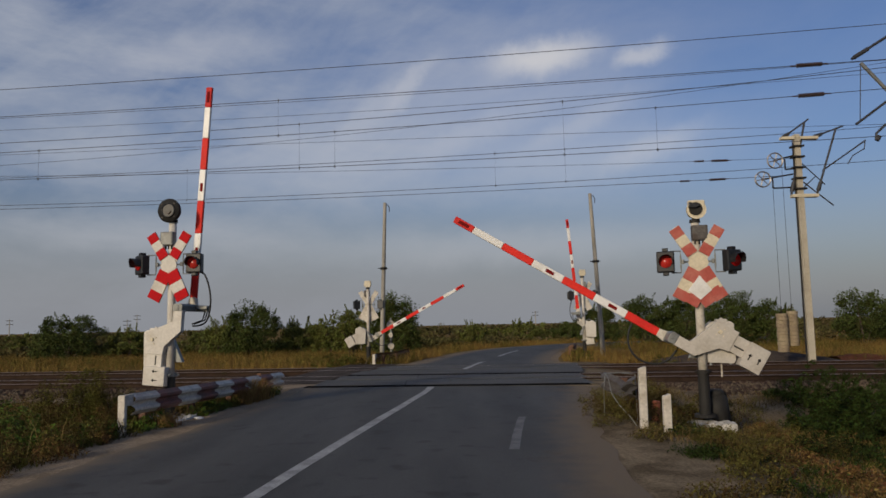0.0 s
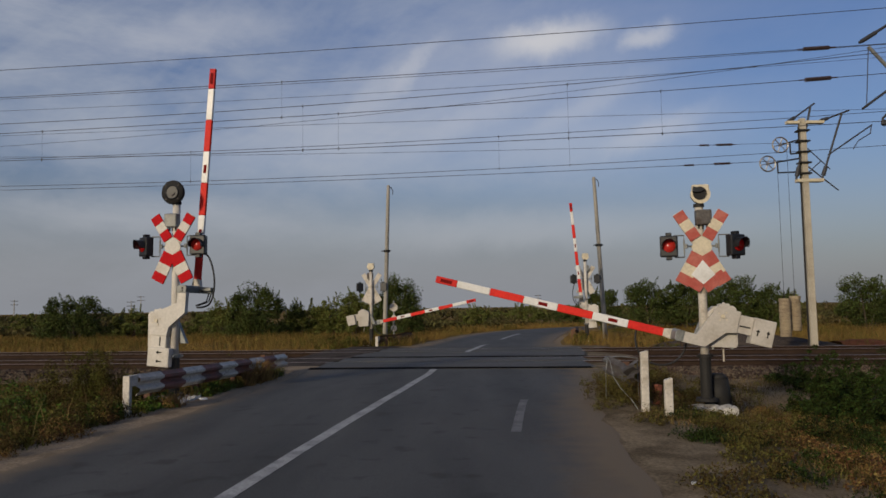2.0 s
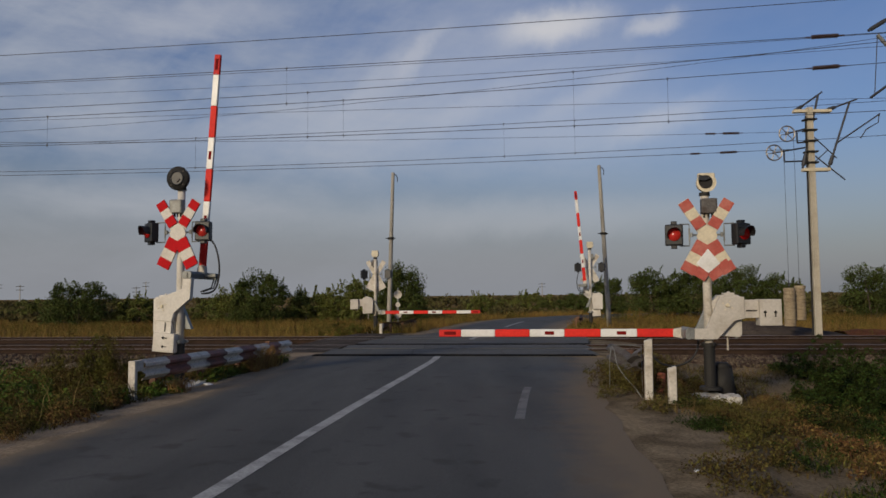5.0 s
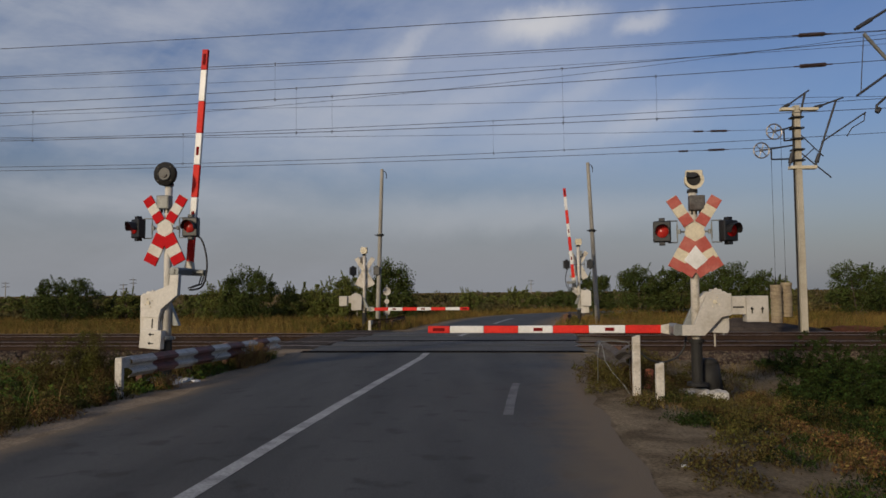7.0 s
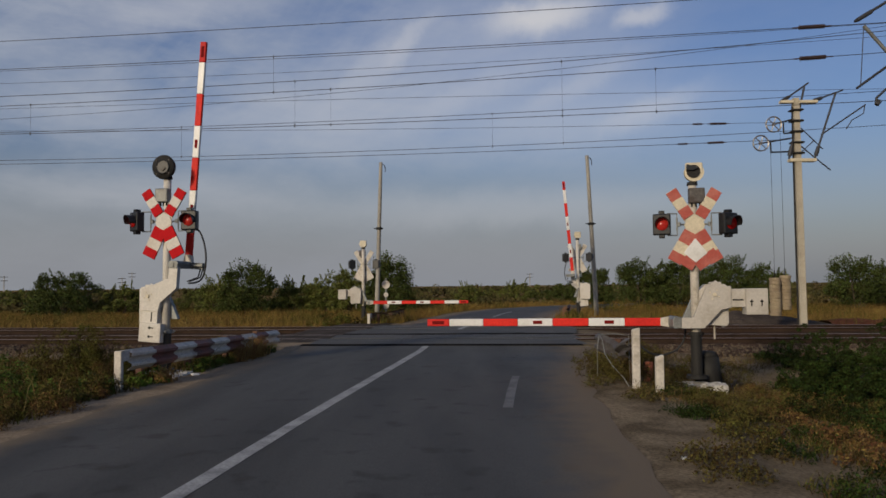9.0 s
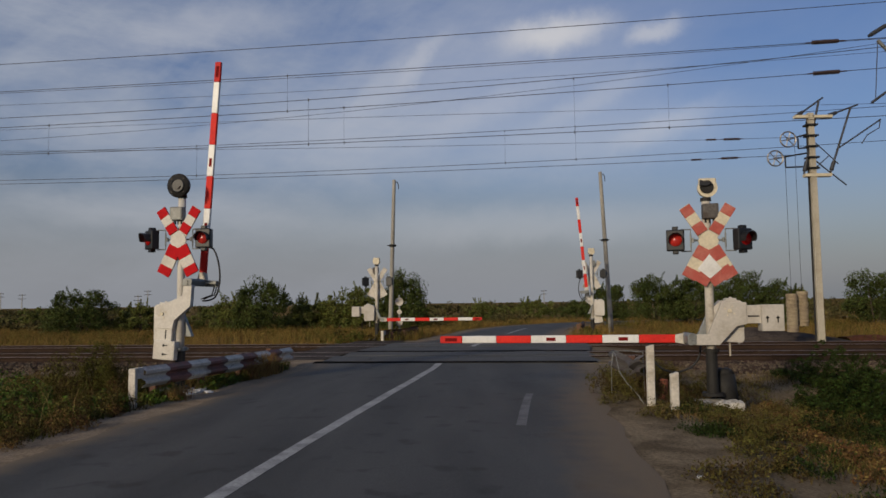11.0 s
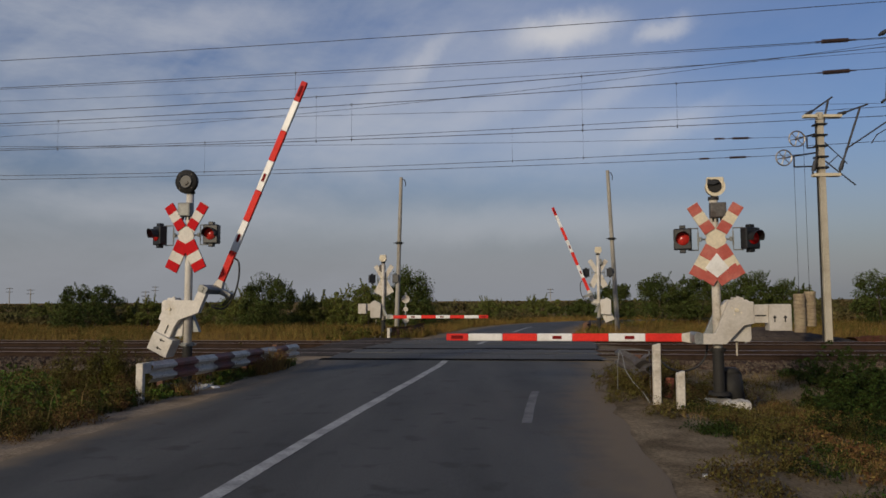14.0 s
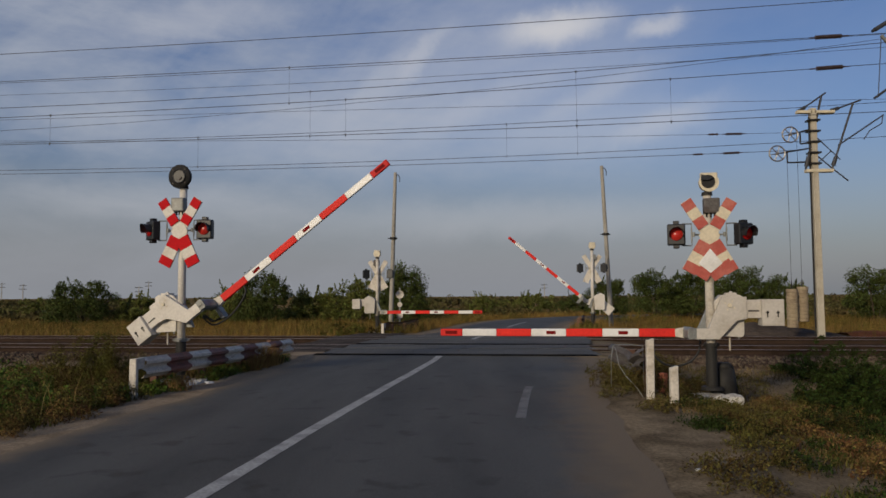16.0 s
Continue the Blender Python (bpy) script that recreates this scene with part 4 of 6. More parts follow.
def build_footing(x, y, z, sx, sy):
    bm = B()
    bmesh.ops.create_grid(bm, x_segments=10, y_segments=8, size=0.5)
    r = bmesh.ops.extrude_face_region(bm, geom=bm.faces[:])
    bmesh.ops.translate(bm, vec=(0, 0, -0.35), verts=[v for v in r["geom"] if isinstance(v, bmesh.types.BMVert)])
    for v in bm.verts:
        v.co.x *= sx
        v.co.y *= sy
        v.co += Vector((noise.noise(v.co * 7), noise.noise(v.co * 7 + Vector((5, 0, 0))), 0.6 * noise.noise(v.co * 9))) * 0.07
    bmesh.ops.recalc_face_normals(bm, faces=bm.faces)
    ob = part("concrete_footing", bm, M["concrete_white"])
    ob.matrix_basis = pose(x, y, z)
    return tagged(ob, "crumbling whitewashed concrete footing under the signal post", "footing", "signal footings")


build_footing(3.98, 11.45, -0.10, 0.64, 0.5)
build_footing(-4.72, 12.6, 0.02, 0.75, 0.6)
build_footing(-3.2, 29.8, 0.0, 0.7, 0.6)
build_footing(5.75, 31.2, 0.02, 0.7, 0.6)


# ---- guard rails and posts ----
W_PROF = [(0.0, -0.155), (0.035, -0.12), (0.075, -0.095), (0.075, -0.055), (0.0, -0.015), (0.0, 0.015), (0.075, 0.055), (0.075, 0.095), (0.035, 0.12), (0.0, 0.155)]


def guard_rail(a, b, height, bands, label, face=1, posts=3, dent=0.0, light="guard", dark="guard_red", end_post=True, drop=0.0):
    a, b = Vector(a), Vector(b)
    d = (b - a)
    L = Vector((d.x, d.y, 0)).length
    ang = math.atan2(d.y, d.x)
    t = thing("guard_rail", Matrix.Translation(a) @ Matrix.Rotation(ang, 4, "Z"), label, "guard rail", "guard rails")
    n = bands
    for k in range(n):
        bm = B()
        rows = []
        for q in range(5):
            f = (k + q / 4) / n
            x = L * f
            off = dent * math.sin(f * 9) * f
            zz = height + (b.z - a.z - drop) * f
            rows.append([[bm.verts.new((x, face * (p + s) + off, zz + z + dent * 0.6 * math.cos(f * 7))) for p, z in W_PROF] for s in (0.0, 0.006)])
        for r0, r1 in zip(rows, rows[1:]):
            for s in (0, 1):
                for i in range(len(W_PROF) - 1):
                    bm.faces.new((r0[s][i], r1[s][i], r1[s][i + 1], r0[s][i + 1]))
        for i in range(len(W_PROF) - 1):
            for r in (rows[0], rows[-1]):
                bm.faces.new((r[0][i], r[0][i + 1], r[1][i + 1], r[1][i]))
        bmesh.ops.recalc_face_normals(bm, faces=bm.faces)
        part("rail_band", bm, M[light if k % 2 == 0 else dark], t)
    for k in range(posts):
        x = L * (k + 0.35) / posts
        bm = B()
        box(bm, (x - 0.04, -face * 0.11 - 0.05, -0.6), (x + 0.04, -face * 0.11 + 0.05, height + 0.1), 0.008)
        part("rail_post", bm, M["rust"], t)
    if end_post:
        bm = B()
        box(bm, (-0.24, -0.05, -0.45), (-0.17, 0.06, height + 0.15), 0.012)
        box(bm, (-0.16, -0.035, height - 0.01), (0.03, 0.045, height + 0.15), 0.012)
        part("end_post", bm, M["white_dirty"], t, "white painted end post")
    return t


guard_rail((-4.66, 10.9, -0.10), (-3.88, 17.2, -0.20), 0.50, 9, "battered guard rail with faded red and white bands", -1, 4, 0.0, drop=0.0)
guard_rail((2.72, 10.75, -0.16), (2.78, 12.9, -0.22), 0.60, 4, "crumpled grey guard rail beside the asphalt", 1, 2, 0.12, "old_zinc", "old_zinc", end_post=False)
guard_rail((-2.75, 28.3, -0.1), (-1.62, 32.3, -0.05), 0.36, 4, "rusty brown guard rail across the tracks", 1, 3, 0.03, "rust", "rust")
guard_rail((5.05, 30.2, -0.05), (5.6, 32.6, -0.05), 0.45, 2, "short rusty guard rail across the tracks", -1, 2, 0.05, "rust", "rust", end_post=False)


def white_post(x, y, z, w, h, lean, label):
    bm = B()
    box(bm, (-w / 2, -w * 0.4, -0.4), (w / 2, w * 0.4, h), 0.012)
    for v in bm.verts:
        if v.co.z > h - 0.05 and v.co.x > 0:
            v.co.z += 0.025
    ob = part("marker_post", bm, M["white_dirty"])
    ob.matrix_basis = pose(x, y, z, 0, lean, 0)
    return tagged(ob, label, "post", "roadside posts")


white_post(2.72, 10.48, -0.04, 0.105, 0.84, 0.4, "tall whitewashed concrete roadside post")
white_post(2.88, 9.9, -0.06, 0.105, 0.53, 0.3, "short whitewashed concrete roadside post")


def bent_wire():
    bm = B()
    tube(bm, [(2.38, 11.3, 0.68), (2.40, 11.2, 0.62), (2.42, 11.1, 0.4), (2.48, 10.9, 0.25), (2.6, 10.75, 0.1), (2.7, 10.6, -0.1)], 0.006)
    tube(bm, [(2.38, 11.3, 0.68), (2.36, 11.35, 0.45), (2.36, 11.38, 0.0)], 0.006)
    tube(bm, [(2.36, 11.3, 0.68), (2.55, 11.1, 0.70), (2.73, 10.9, 0.69), (2.74, 10.9, 0.0)], 0.006)
    ob = smooth(part("bent_wire", bm, M["grey_metal"]))
    tagged(ob, "bent pale grey wire frame beside the guard rail", "wire frame")


bent_wire()
bm = B()
box(bm, (-0.045, -0.06, -0.3), (0.045, 0.06, 0.16), 0.02)
tagged(part("brick_block", bm, M["brick"]), "broken orange brick block by the guard rail", "brick").matrix_basis = pose(3.12, 11.3, 0.10, 0, 6, 20)
bm = B()
rod(bm, (0, 0, -0.1), (0, 0, 0.34), 0.21, 0.16, 14)
rod(bm, (0, 0, 0.34), (0, 0, 0.42), 0.16, 0.09, 14)
tagged(smooth(part("cable_pit", bm, M["dark_metal"])), "dark cable pit cover beside the signal post", "cable pit").matrix_basis = pose(4.20, 11.75, -0.05)


# ---- poles, mast and overhead line ----
def lean_pole(foot, top, r0, r1, label):
    foot, top = Vector(foot), Vector(top)
    t = thing("utility_pole", Matrix.Translation(foot), label, "utility pole", "utility poles")
    d = top - foot
    bm = B()
    tube(bm, [d * (k / 8) - Vector((0, 0, 0.3 if k == 0 else 0)) for k in range(9)], 0.1, 12)
    for v in bm.verts:
        k = min(1, max(0, v.co.z / d.z))
        c = d * k
        v.co.x = c.x + (v.co.x - c.x) * (r0 + (r1 - r0) * k) / 0.1
        v.co.y = c.y + (v.co.y - c.y) * (r0 + (r1 - r0) * k) / 0.1
    smooth(part("shaft", bm, M["pole_wood"], t))
    bm = B()
    p = d * 0.985
    tube(bm, [p, p + Vector((0.14, 0, 0.0)), p + Vector((0.2, 0, -0.12)), p + Vector((0.2, 0, -0.32))], 0.02)
    part("hook", bm, M["dark_metal"], t)
    bm = B()
    p = d * 0.58
    rod(bm, p - Vector((0, 0, 0.05)), p + Vector((0, 0, 0.05)), 0.15)
    rod(bm, p + Vector((-0.25, -0.05, 0)), p + Vector((0.2, -0.05, 0)), 0.02)
    part("clamp", bm, M["dark_metal"], t)
    return t


lean_pole((6.9, 33.0, -0.1), (6.59, 33.0, 7.27), 0.11, 0.078, "weathered grey utility pole leaning beyond the tracks")
lean_pole((-3.0, 33.5, -0.1), (-2.77, 33.5, 7.13), 0.11, 0.076, "weathered grey utility pole behind the far signal")


def build_mast(x, y, label):
    """Concrete overhead line mast with its swivelling brackets, pulleys and hanging weights."""
    t = thing("catenary_mast", pose(x, y, -0.1), label, "catenary mast", "catenary masts")
    bm = B()
    for sx in (-1, 1):
        plate(bm, [(sx * 0.115, -0.3), (sx * 0.065, -0.3), (sx * 0.045, 8.0), (sx * 0.095, 8.0)], -0.10, 0.10, 0.01)
    plate(bm, [(-0.09, -0.3), (0.09, -0.3), (0.06, 8.0), (-0.06, 8.0)], -0.088, 0.088)
    part("shaft", bm, M["concrete"], t, "cream concrete lattice mast shaft")
    bm = B()
    box(bm, (-0.55, -0.1, 7.82), (0.75, 0.1, 7.92), 0.01)
    part("cross_beam", bm, M["cream"], t)
    bm = B()
    box(bm, (-0.30, -0.12, 5.75), (0.62, 0.12, 5.86), 0.01)
    part("cross_beam", bm, M["cream"], t)
    bm = B()
    tube(bm, [(-0.19, -0.05, -0.2), (-0.165, -0.04, 5.5), (-0.15, -0.04, 7.7)], 0.028)
    part("earth_pipe", bm, M["dark_metal"], t)
    for k in range(5):
        bm = B()
        z = 6.05 + 0.38 * k
        box(bm, (-0.2, -0.17, z - 0.03), (0.2, 0.17, z + 0.03), 0.01)
        part("clamp_band", bm, M["dark_metal"], t)
    # brackets: a rising arm, a stay and an insulator each
    for (p, q, s, e) in (((-0.52, 0, 7.86), (0.48, 0, 8.55), (0.33, 0, 8.42), (-0.32, -0.05, 5.86)),
                         ((0.62, 0, 7.90), (1.68, 0, 8.28), (1.42, 0, 8.18), (0.62, 0, 5.90))):
        bm = B()
        tube(bm, [p, q], 0.03)
        rod(bm, Vector(p).lerp(Vector(q), 0.04), Vector(p).lerp(Vector(q), 0.28), 0.075, 0.06, 10)
        part("bracket_arm", bm, M["wire"], t)
        bm = B()
        tube(bm, [s, e], 0.038)
        rod(bm, Vector(e).lerp(Vector(s), 0.04), Vector(e).lerp(Vector(s), 0.17), 0.075, 0.065, 10)
        part("bracket_stay", bm, M["wire"], t)
    bm = B()
    tube(bm, [(0.86, 0, 6.7), (2.45, 0, 7.75)], 0.026)
    tube(bm, [(2.42, 0, 7.7), (2.38, 0, 7.45), (1.95, 0, 7.2), (1.75, 0, 6.9)], 0.018)
    tube(bm, [(0.15, 0, 6.95), (0.9, 0, 6.2)], 0.02)
    tube(bm, [(0.15, 0, 6.3), (0.55, 0, 5.95), (1.15, 0, 5.45)], 0.025)
    tube(bm, [(0.15, 0, 6.1), (0.6, 0, 6.5)], 0.018)
    part("steady_arm", bm, M["wire"], t)
    for (wx, wz) in ((-0.80, 7.08), (-1.27, 6.42)):
        bm = B()
        ring = [(wx + 0.27 * math.cos(a), -0.02, wz + 0.27 * math.sin(a)) for a in [k * math.pi / 12 for k in range(25)]]
        tube(bm, ring, 0.026, 6)
        for k in range(3):
            a = k * math.pi / 3 + 0.2
            tube(bm, [(wx + 0.27 * math.cos(a), -0.02, wz + 0.27 * math.sin(a)), (wx - 0.27 * math.cos(a), -0.02, wz - 0.27 * math.sin(a))], 0.016, 6)
        rod(bm, (wx, -0.07, wz), (wx, 0.05, wz), 0.05)
        part("tension_wheel", bm, M["steel"], t, "spoked tensioning pulley")
        bm = B()
        tube(bm, [(wx, 0, wz), (-0.12, 0, wz + 0.18)], 0.028)
        tube(bm, [(wx + 0.35, 0, wz - 0.32), (-0.12, 0, wz - 0.30)], 0.028)
        tube(bm, [(wx + 0.35, 0, wz + 0.05), (wx + 0.35, 0, wz - 0.32)], 0.028)
        part("wheel_bracket", bm, M["dark_metal"], t)
    return t


build_mast(12.45, 25.5, "cream concrete catenary mast with brackets and tension pulleys")


def weight_stack(x, y, z0, n, hang_z, label):
    t = thing("weight_stack", pose(x, y, z0), label, "counterweight", "catenary counterweights")
    bm = B()
    rod(bm, (0, 0, 0.0), (0, 0, 0.116), 0.185, None, 18)
    bmesh.ops.bevel(bm, geom=[e for e in bm.edges if e.calc_length() < 0.1], offset=0.012, segments=1, affect="EDGES")
    first = part("weight_disc", bm, M["weathered_concrete"], t)
    for k in range(n):
        o = first if k == 0 else new("weight_disc", first.data)
        o.parent = t
        o.matrix_basis = pose(0.008 * math.sin(k * 2.3), 0.008 * math.cos(k * 1.7), 0.12 * k, 0, 0, 25 * k)
    bm = B()
    rod(bm, (0, 0, -0.03), (0, 0, 0.12 * n + 0.25), 0.018)
    tube(bm, [(0, 0, 0.12 * n + 0.2), (0, 0, hang_z - z0)], 0.007, 6)
    part("hanger_rod", bm, M["dark_metal"], t)


weight_stack(11.52, 25.5, 0.30, 11, 6.42, "stack of pale concrete counterweight discs hanging from a cable")
weight_stack(11.97, 25.7, 0.50, 10, 7.08, "stack of pale concrete counterweight discs hanging from a cable")


def near_bracket():
    """Brackets of the next mast, which stands outside the view."""
    t = thing("catenary_mast", pose(13.5, 20.0, -0.1), "dark steel brackets of a neighbouring catenary mast", "catenary mast", "catenary masts")
    bm = B()
    tube(bm, [(-2.02, 0, 8.74), (0.3, 0, 10.15)], 0.04)
    rod(bm, (-1.95, 0, 8.78), (-1.55, 0, 9.02), 0.06)
    part("bracket_arm", bm, M["wire"], t)
    bm = B()
    tube(bm, [(-1.78, 0, 8.62), (-1.23, 0, 7.97), (0.2, 0, 6.3)], 0.05)
    part("bracket_stay", bm, M["grey_metal"], t)
    bm = B()
    tube(bm, [(-2.04, 0, 6.87), (-1.2, 0, 7.46), (0.3, 0, 8.5)], 0.035)
    part("steady_arm", bm, M["wire"], t)
    bm = B()
    tube(bm, [(-1.78, 0, 8.6), (-1.93, 0, 6.9)], 0.012)
    part("hanger", bm, M["wire"], t)
    bm = B()
    tube(bm, [(-1.53, 0, 6.42), (-1.5, 0, 6.6), (-1.24, 0, 6.83), (0.2, 0, 7.5)], 0.035)
    rod(bm, (-1.5, 0, 6.40), (-1.42, 0, 6.52), 0.06)
    part("steady_arm", bm, M["wire"], t)
    bm = B()
    for sx in (-1, 1):
        plate(bm, [(0.4 + sx * 0.22, -0.3), (0.4 + sx * 0.12, -0.3), (0.4 + sx * 0.07, 10.0), (0.4 + sx * 0.15, 10.0)], -0.13, 0.13, 0.01)
    plate(bm, [(0.27, -0.3), (0.53, -0.3), (0.48, 10.0), (0.32, 10.0)], -0.05, 0.05)
    part("shaft", bm, M["concrete"], t)


near_bracket()


def wire_run(a, b, c, r, group, label="dark overhead line wire strung along the tracks", lo=-45, hi=40, hi_at=None):
    """A sagging wire through three places, carried on both ways."""
    a, b, c = Vector(a), Vector(b), Vector(c)
    A = np.array([[p.x * p.x, p.x, 1] for p in (a, b, c)])
    kz = np.linalg.solve(A, [a.z, b.z, c.z])
    kz[0] = max(-0.0006, min(0.0016, kz[0]))
    s = np.polyfit([a.x, b.x, c.x], [p.z - kz[0] * p.x ** 2 for p in (a, b, c)], 1)
    ky = np.polyfit([a.x, b.x, c.x], [a.y, b.y, c.y], 1)
    end = hi if hi_at is None else hi_at
    pts = [(x, ky[0] * x + ky[1], kz[0] * x * x + s[0] * x + s[1]) for x in np.linspace(lo, end, 36)]
    ob = smooth(part("overhead_wire", tube(B(), pts, r * 0.85, 6), M["wire"]))
    tagged(ob, label, "overhead wire", group)
    return lambda x: Vector((x, ky[0] * x + ky[1], kz[0] * x * x + s[0] * x + s[1]))


wires = {}
wires["line_1"] = wire_run((-12.77, 20.88, 8.6), (-4.4, 19.97, 8.65), (9.44, 18.48, 8.88), 0.0105, "overhead line")
wires["line_2"] = wire_run((-12.75, 20.88, 7.78), (-4.39, 19.97, 7.81), (9.41, 18.48, 7.96), 0.0105, "overhead line")
wires["line_2b"] = wire_run((-12.95, 21.2, 7.83), (-4.46, 20.28, 7.84), (3.33, 19.44, 7.92), 0.0075, "overhead line")
wires["line_3"] = wire_run((-15.87, 26.01, 8.83), (-5.47, 24.89, 8.8), (14.05, 22.78, 9.17), 0.0075, "overhead line")
wires["line_4"] = wire_run((-12.73, 20.87, 6.99), (-4.39, 19.97, 7.09), (6.88, 18.76, 7.52), 0.0105, "overhead line")
wires["line_5"] = wire_run((-12.72, 20.87, 6.71), (-4.39, 19.97, 6.81), (9.38, 18.49, 7.16), 0.0105, "overhead line")
wires["line_6"] = wire_run((-14.34, 23.55, 6.99), (-4.95, 22.53, 7.25), (6.15, 21.34, 8.11), 0.0075, "overhead line")
wires["line_7"] = wire_run((-8.49, 25.22, 7.86), (4.06, 23.86, 7.69), (13.98, 22.79, 7.49), 0.0075, "overhead line")
wires["line_8"] = wire_run((-15.82, 26.01, 7.06), (-5.46, 24.89, 7.05), (11.13, 23.1, 7.34), 0.0105, "overhead line")
wires["line_8b"] = wire_run((-12.7, 20.87, 5.9), (-4.38, 19.97, 5.86), (8.92, 18.54, 5.96), 0.0105, "overhead line")
wires["line_9"] = wire_run((-5.62, 25.61, 6.97), (4.16, 24.55, 6.77), (9.29, 24.0, 6.7), 0.0075, "overhead line", hi_at=11.6)
wires["line_10"] = wire_run((-15.79, 26.01, 6.06), (-5.46, 24.89, 5.99), (11.09, 23.1, 6.25), 0.0105, "overhead line")
wires["line_11"] = wire_run((-16.25, 26.75, 6.05), (-5.62, 25.61, 5.98), (8.73, 24.06, 6.07), 0.0105, "overhead line", hi_at=11.15)


def dropper(f, g, x, r=0.003):
    p, q = f(x), g(x)
    bm = B()
    tube(bm, [p, q], r, 5)
    for e in (p, q):
        box(bm, e - Vector((0.012, 0.012, 0.045)), e + Vector((0.012, 0.012, 0.035)))
    tagged(part("wire_dropper", bm, M["wire"]), "thin dropper wire with clamps between overhead wires", "dropper", "wire droppers")


for x in (-4.0, 3.2):
    dropper(wires["line_4"], wires["line_8b"], x)
for x in (-12.3, -3.6, 5.0):
    dropper(wires["line_5"], wires["line_8b"], x + 0.6)
for x in (-9.0, 1.7, 4.0):
    dropper(wires["line_8"], wires["line_10"], x)
for x in (-4.6,):
    dropper(wires["line_2"], wires["line_5"], x, 0.003)


def insulator(f, x, length, r, n):
    t_dir = (f(x + 0.5) - f(x - 0.5)).normalized()
    bm = B()
    c = f(x)
    rod(bm, c - t_dir * length / 2, c + t_dir * length / 2, r * 0.3, None, 10)
    rod(bm, c - t_dir * length * 0.33, c + t_dir * length * 0.33, r * 0.7, None, 10)
    for k in range(n):
        p = c + t_dir * (k / (n - 1) - 0.5) * length * 0.62
        rod(bm, p - t_dir * 0.02, p + t_dir * 0.02, r, r * 0.7, 12)
    tagged(part("line_insulator", bm, M["insulator"]), "dark ribbed insulator in an overhead wire", "insulator", "line insulators")


insulator(wires["line_2"], 9.5, 0.95, 0.06, 13)
insulator(wires["line_5"], 9.5, 0.95, 0.06, 13)
insulator(wires["line_9"], 9.15, 0.75, 0.045, 10)
insulator(wires["line_11"], 9.05, 0.75, 0.045, 10)
insulator(wires["line_9"], 8.5, 0.4, 0.04, 3)
insulator(wires["line_11"], 8.0, 0.4, 0.04, 3)


def far_pole(x, y, h):
    t = thing("distant_pole", pose(x, y, -0.3), "distant thin power pole on the plain", "power pole", "distant poles")
    bm = B()
    rod(bm, (0, 0, 0), (0, 0, h), 0.16, 0.10, 8)
    part("shaft", bm, M["pole_wood"], t)
    bm = B()
    for z in (h - 0.4, h - 1.5):
        box(bm, (-1.1, -0.08, z - 0.08), (1.1, 0.08, z + 0.08))
    part("cross_arm", bm, M["dark_metal"], t)


for x, y, h in ((-87, 200, 5.0), (-97, 230, 7.0), (-128, 215, 6.0), (31, 260, 6), (-150, 240, 7)):
    far_pole(x, y, h)


def round_sign():
    t = thing("round_sign", pose(-2.35, 30.6, -0.1), "small white round plates on a post behind the far barrier", "road sign")
    bm = B()
    rod(bm, (0, 0, -0.2), (0, 0, 1.9), 0.035)
    part("sign_post", bm, M["grey_metal"], t)
    for z, r in ((1.62, 0.17), (1.2, 0.10), (0.75, 0.13)):
        bm = B()
        rod(bm, (0, -0.05, z), (0, -0.035, z), r, None, 20)
        part("sign_plate", bm, M["white_dirty"], t)


round_sign()


# ---- plants ----
rng = np.random.default_rng(7)


def blades(name, spots, h0, h1, width, material, label, category, lean=0.35):
    """Grass: bent two-piece blades at the given spots."""
    n = len(spots)
    h = rng.uniform(h0, h1, n)
    a, b = rng.uniform(0, 2 * np.pi, n), rng.uniform(0, 2 * np.pi, n)
    side = np.stack([np.cos(a), np.sin(a), 0 * a], 1) * (width * rng.uniform(0.6, 1.3, n))[:, None]
    out = np.stack([np.cos(b), np.sin(b), 0 * b], 1) * (h * lean * rng.uniform(0.1, 1.0, n))[:, None]
    up = np.stack([0 * h, 0 * h, h], 1)
    v = np.stack([spots - side, spots + side, spots + side * 0.7 + out * 0.35 + up * 0.6, spots - side * 0.7 + out * 0.35 + up * 0.6, spots + out + up], 1).reshape(-1, 3)
    k = np.arange(n) * 5
    f = [q for i in k.tolist() for q in ((i, i + 1, i + 2, i + 3), (i + 3, i + 2, i + 4))]
    return soup(name, v.tolist(), f, material, label, category)


def scatter(n, x0, x1, y0, y1, keep, patch=0.0, scale=0.5, sink=0.02):
    pts = []
    tries = 0
    while len(pts) < n and tries < n * 8:
        tries += 1
        x, y = rng.uniform(x0, x1), rng.uniform(y0, y1)
        if patch and noise.noise((x * scale, y * scale, 11)) < patch - 0.5 + rng.uniform(-0.15, 0.15):
            continue
        if keep(x, y):
            pts.append((x, y, ground_z(x, y) - sink))
    return np.array(pts)


def off_track(x, y, a=3.4, b=7.6):
    d = y - along_track(TRACK_Y[0], x)
    return not (-a < d < b)


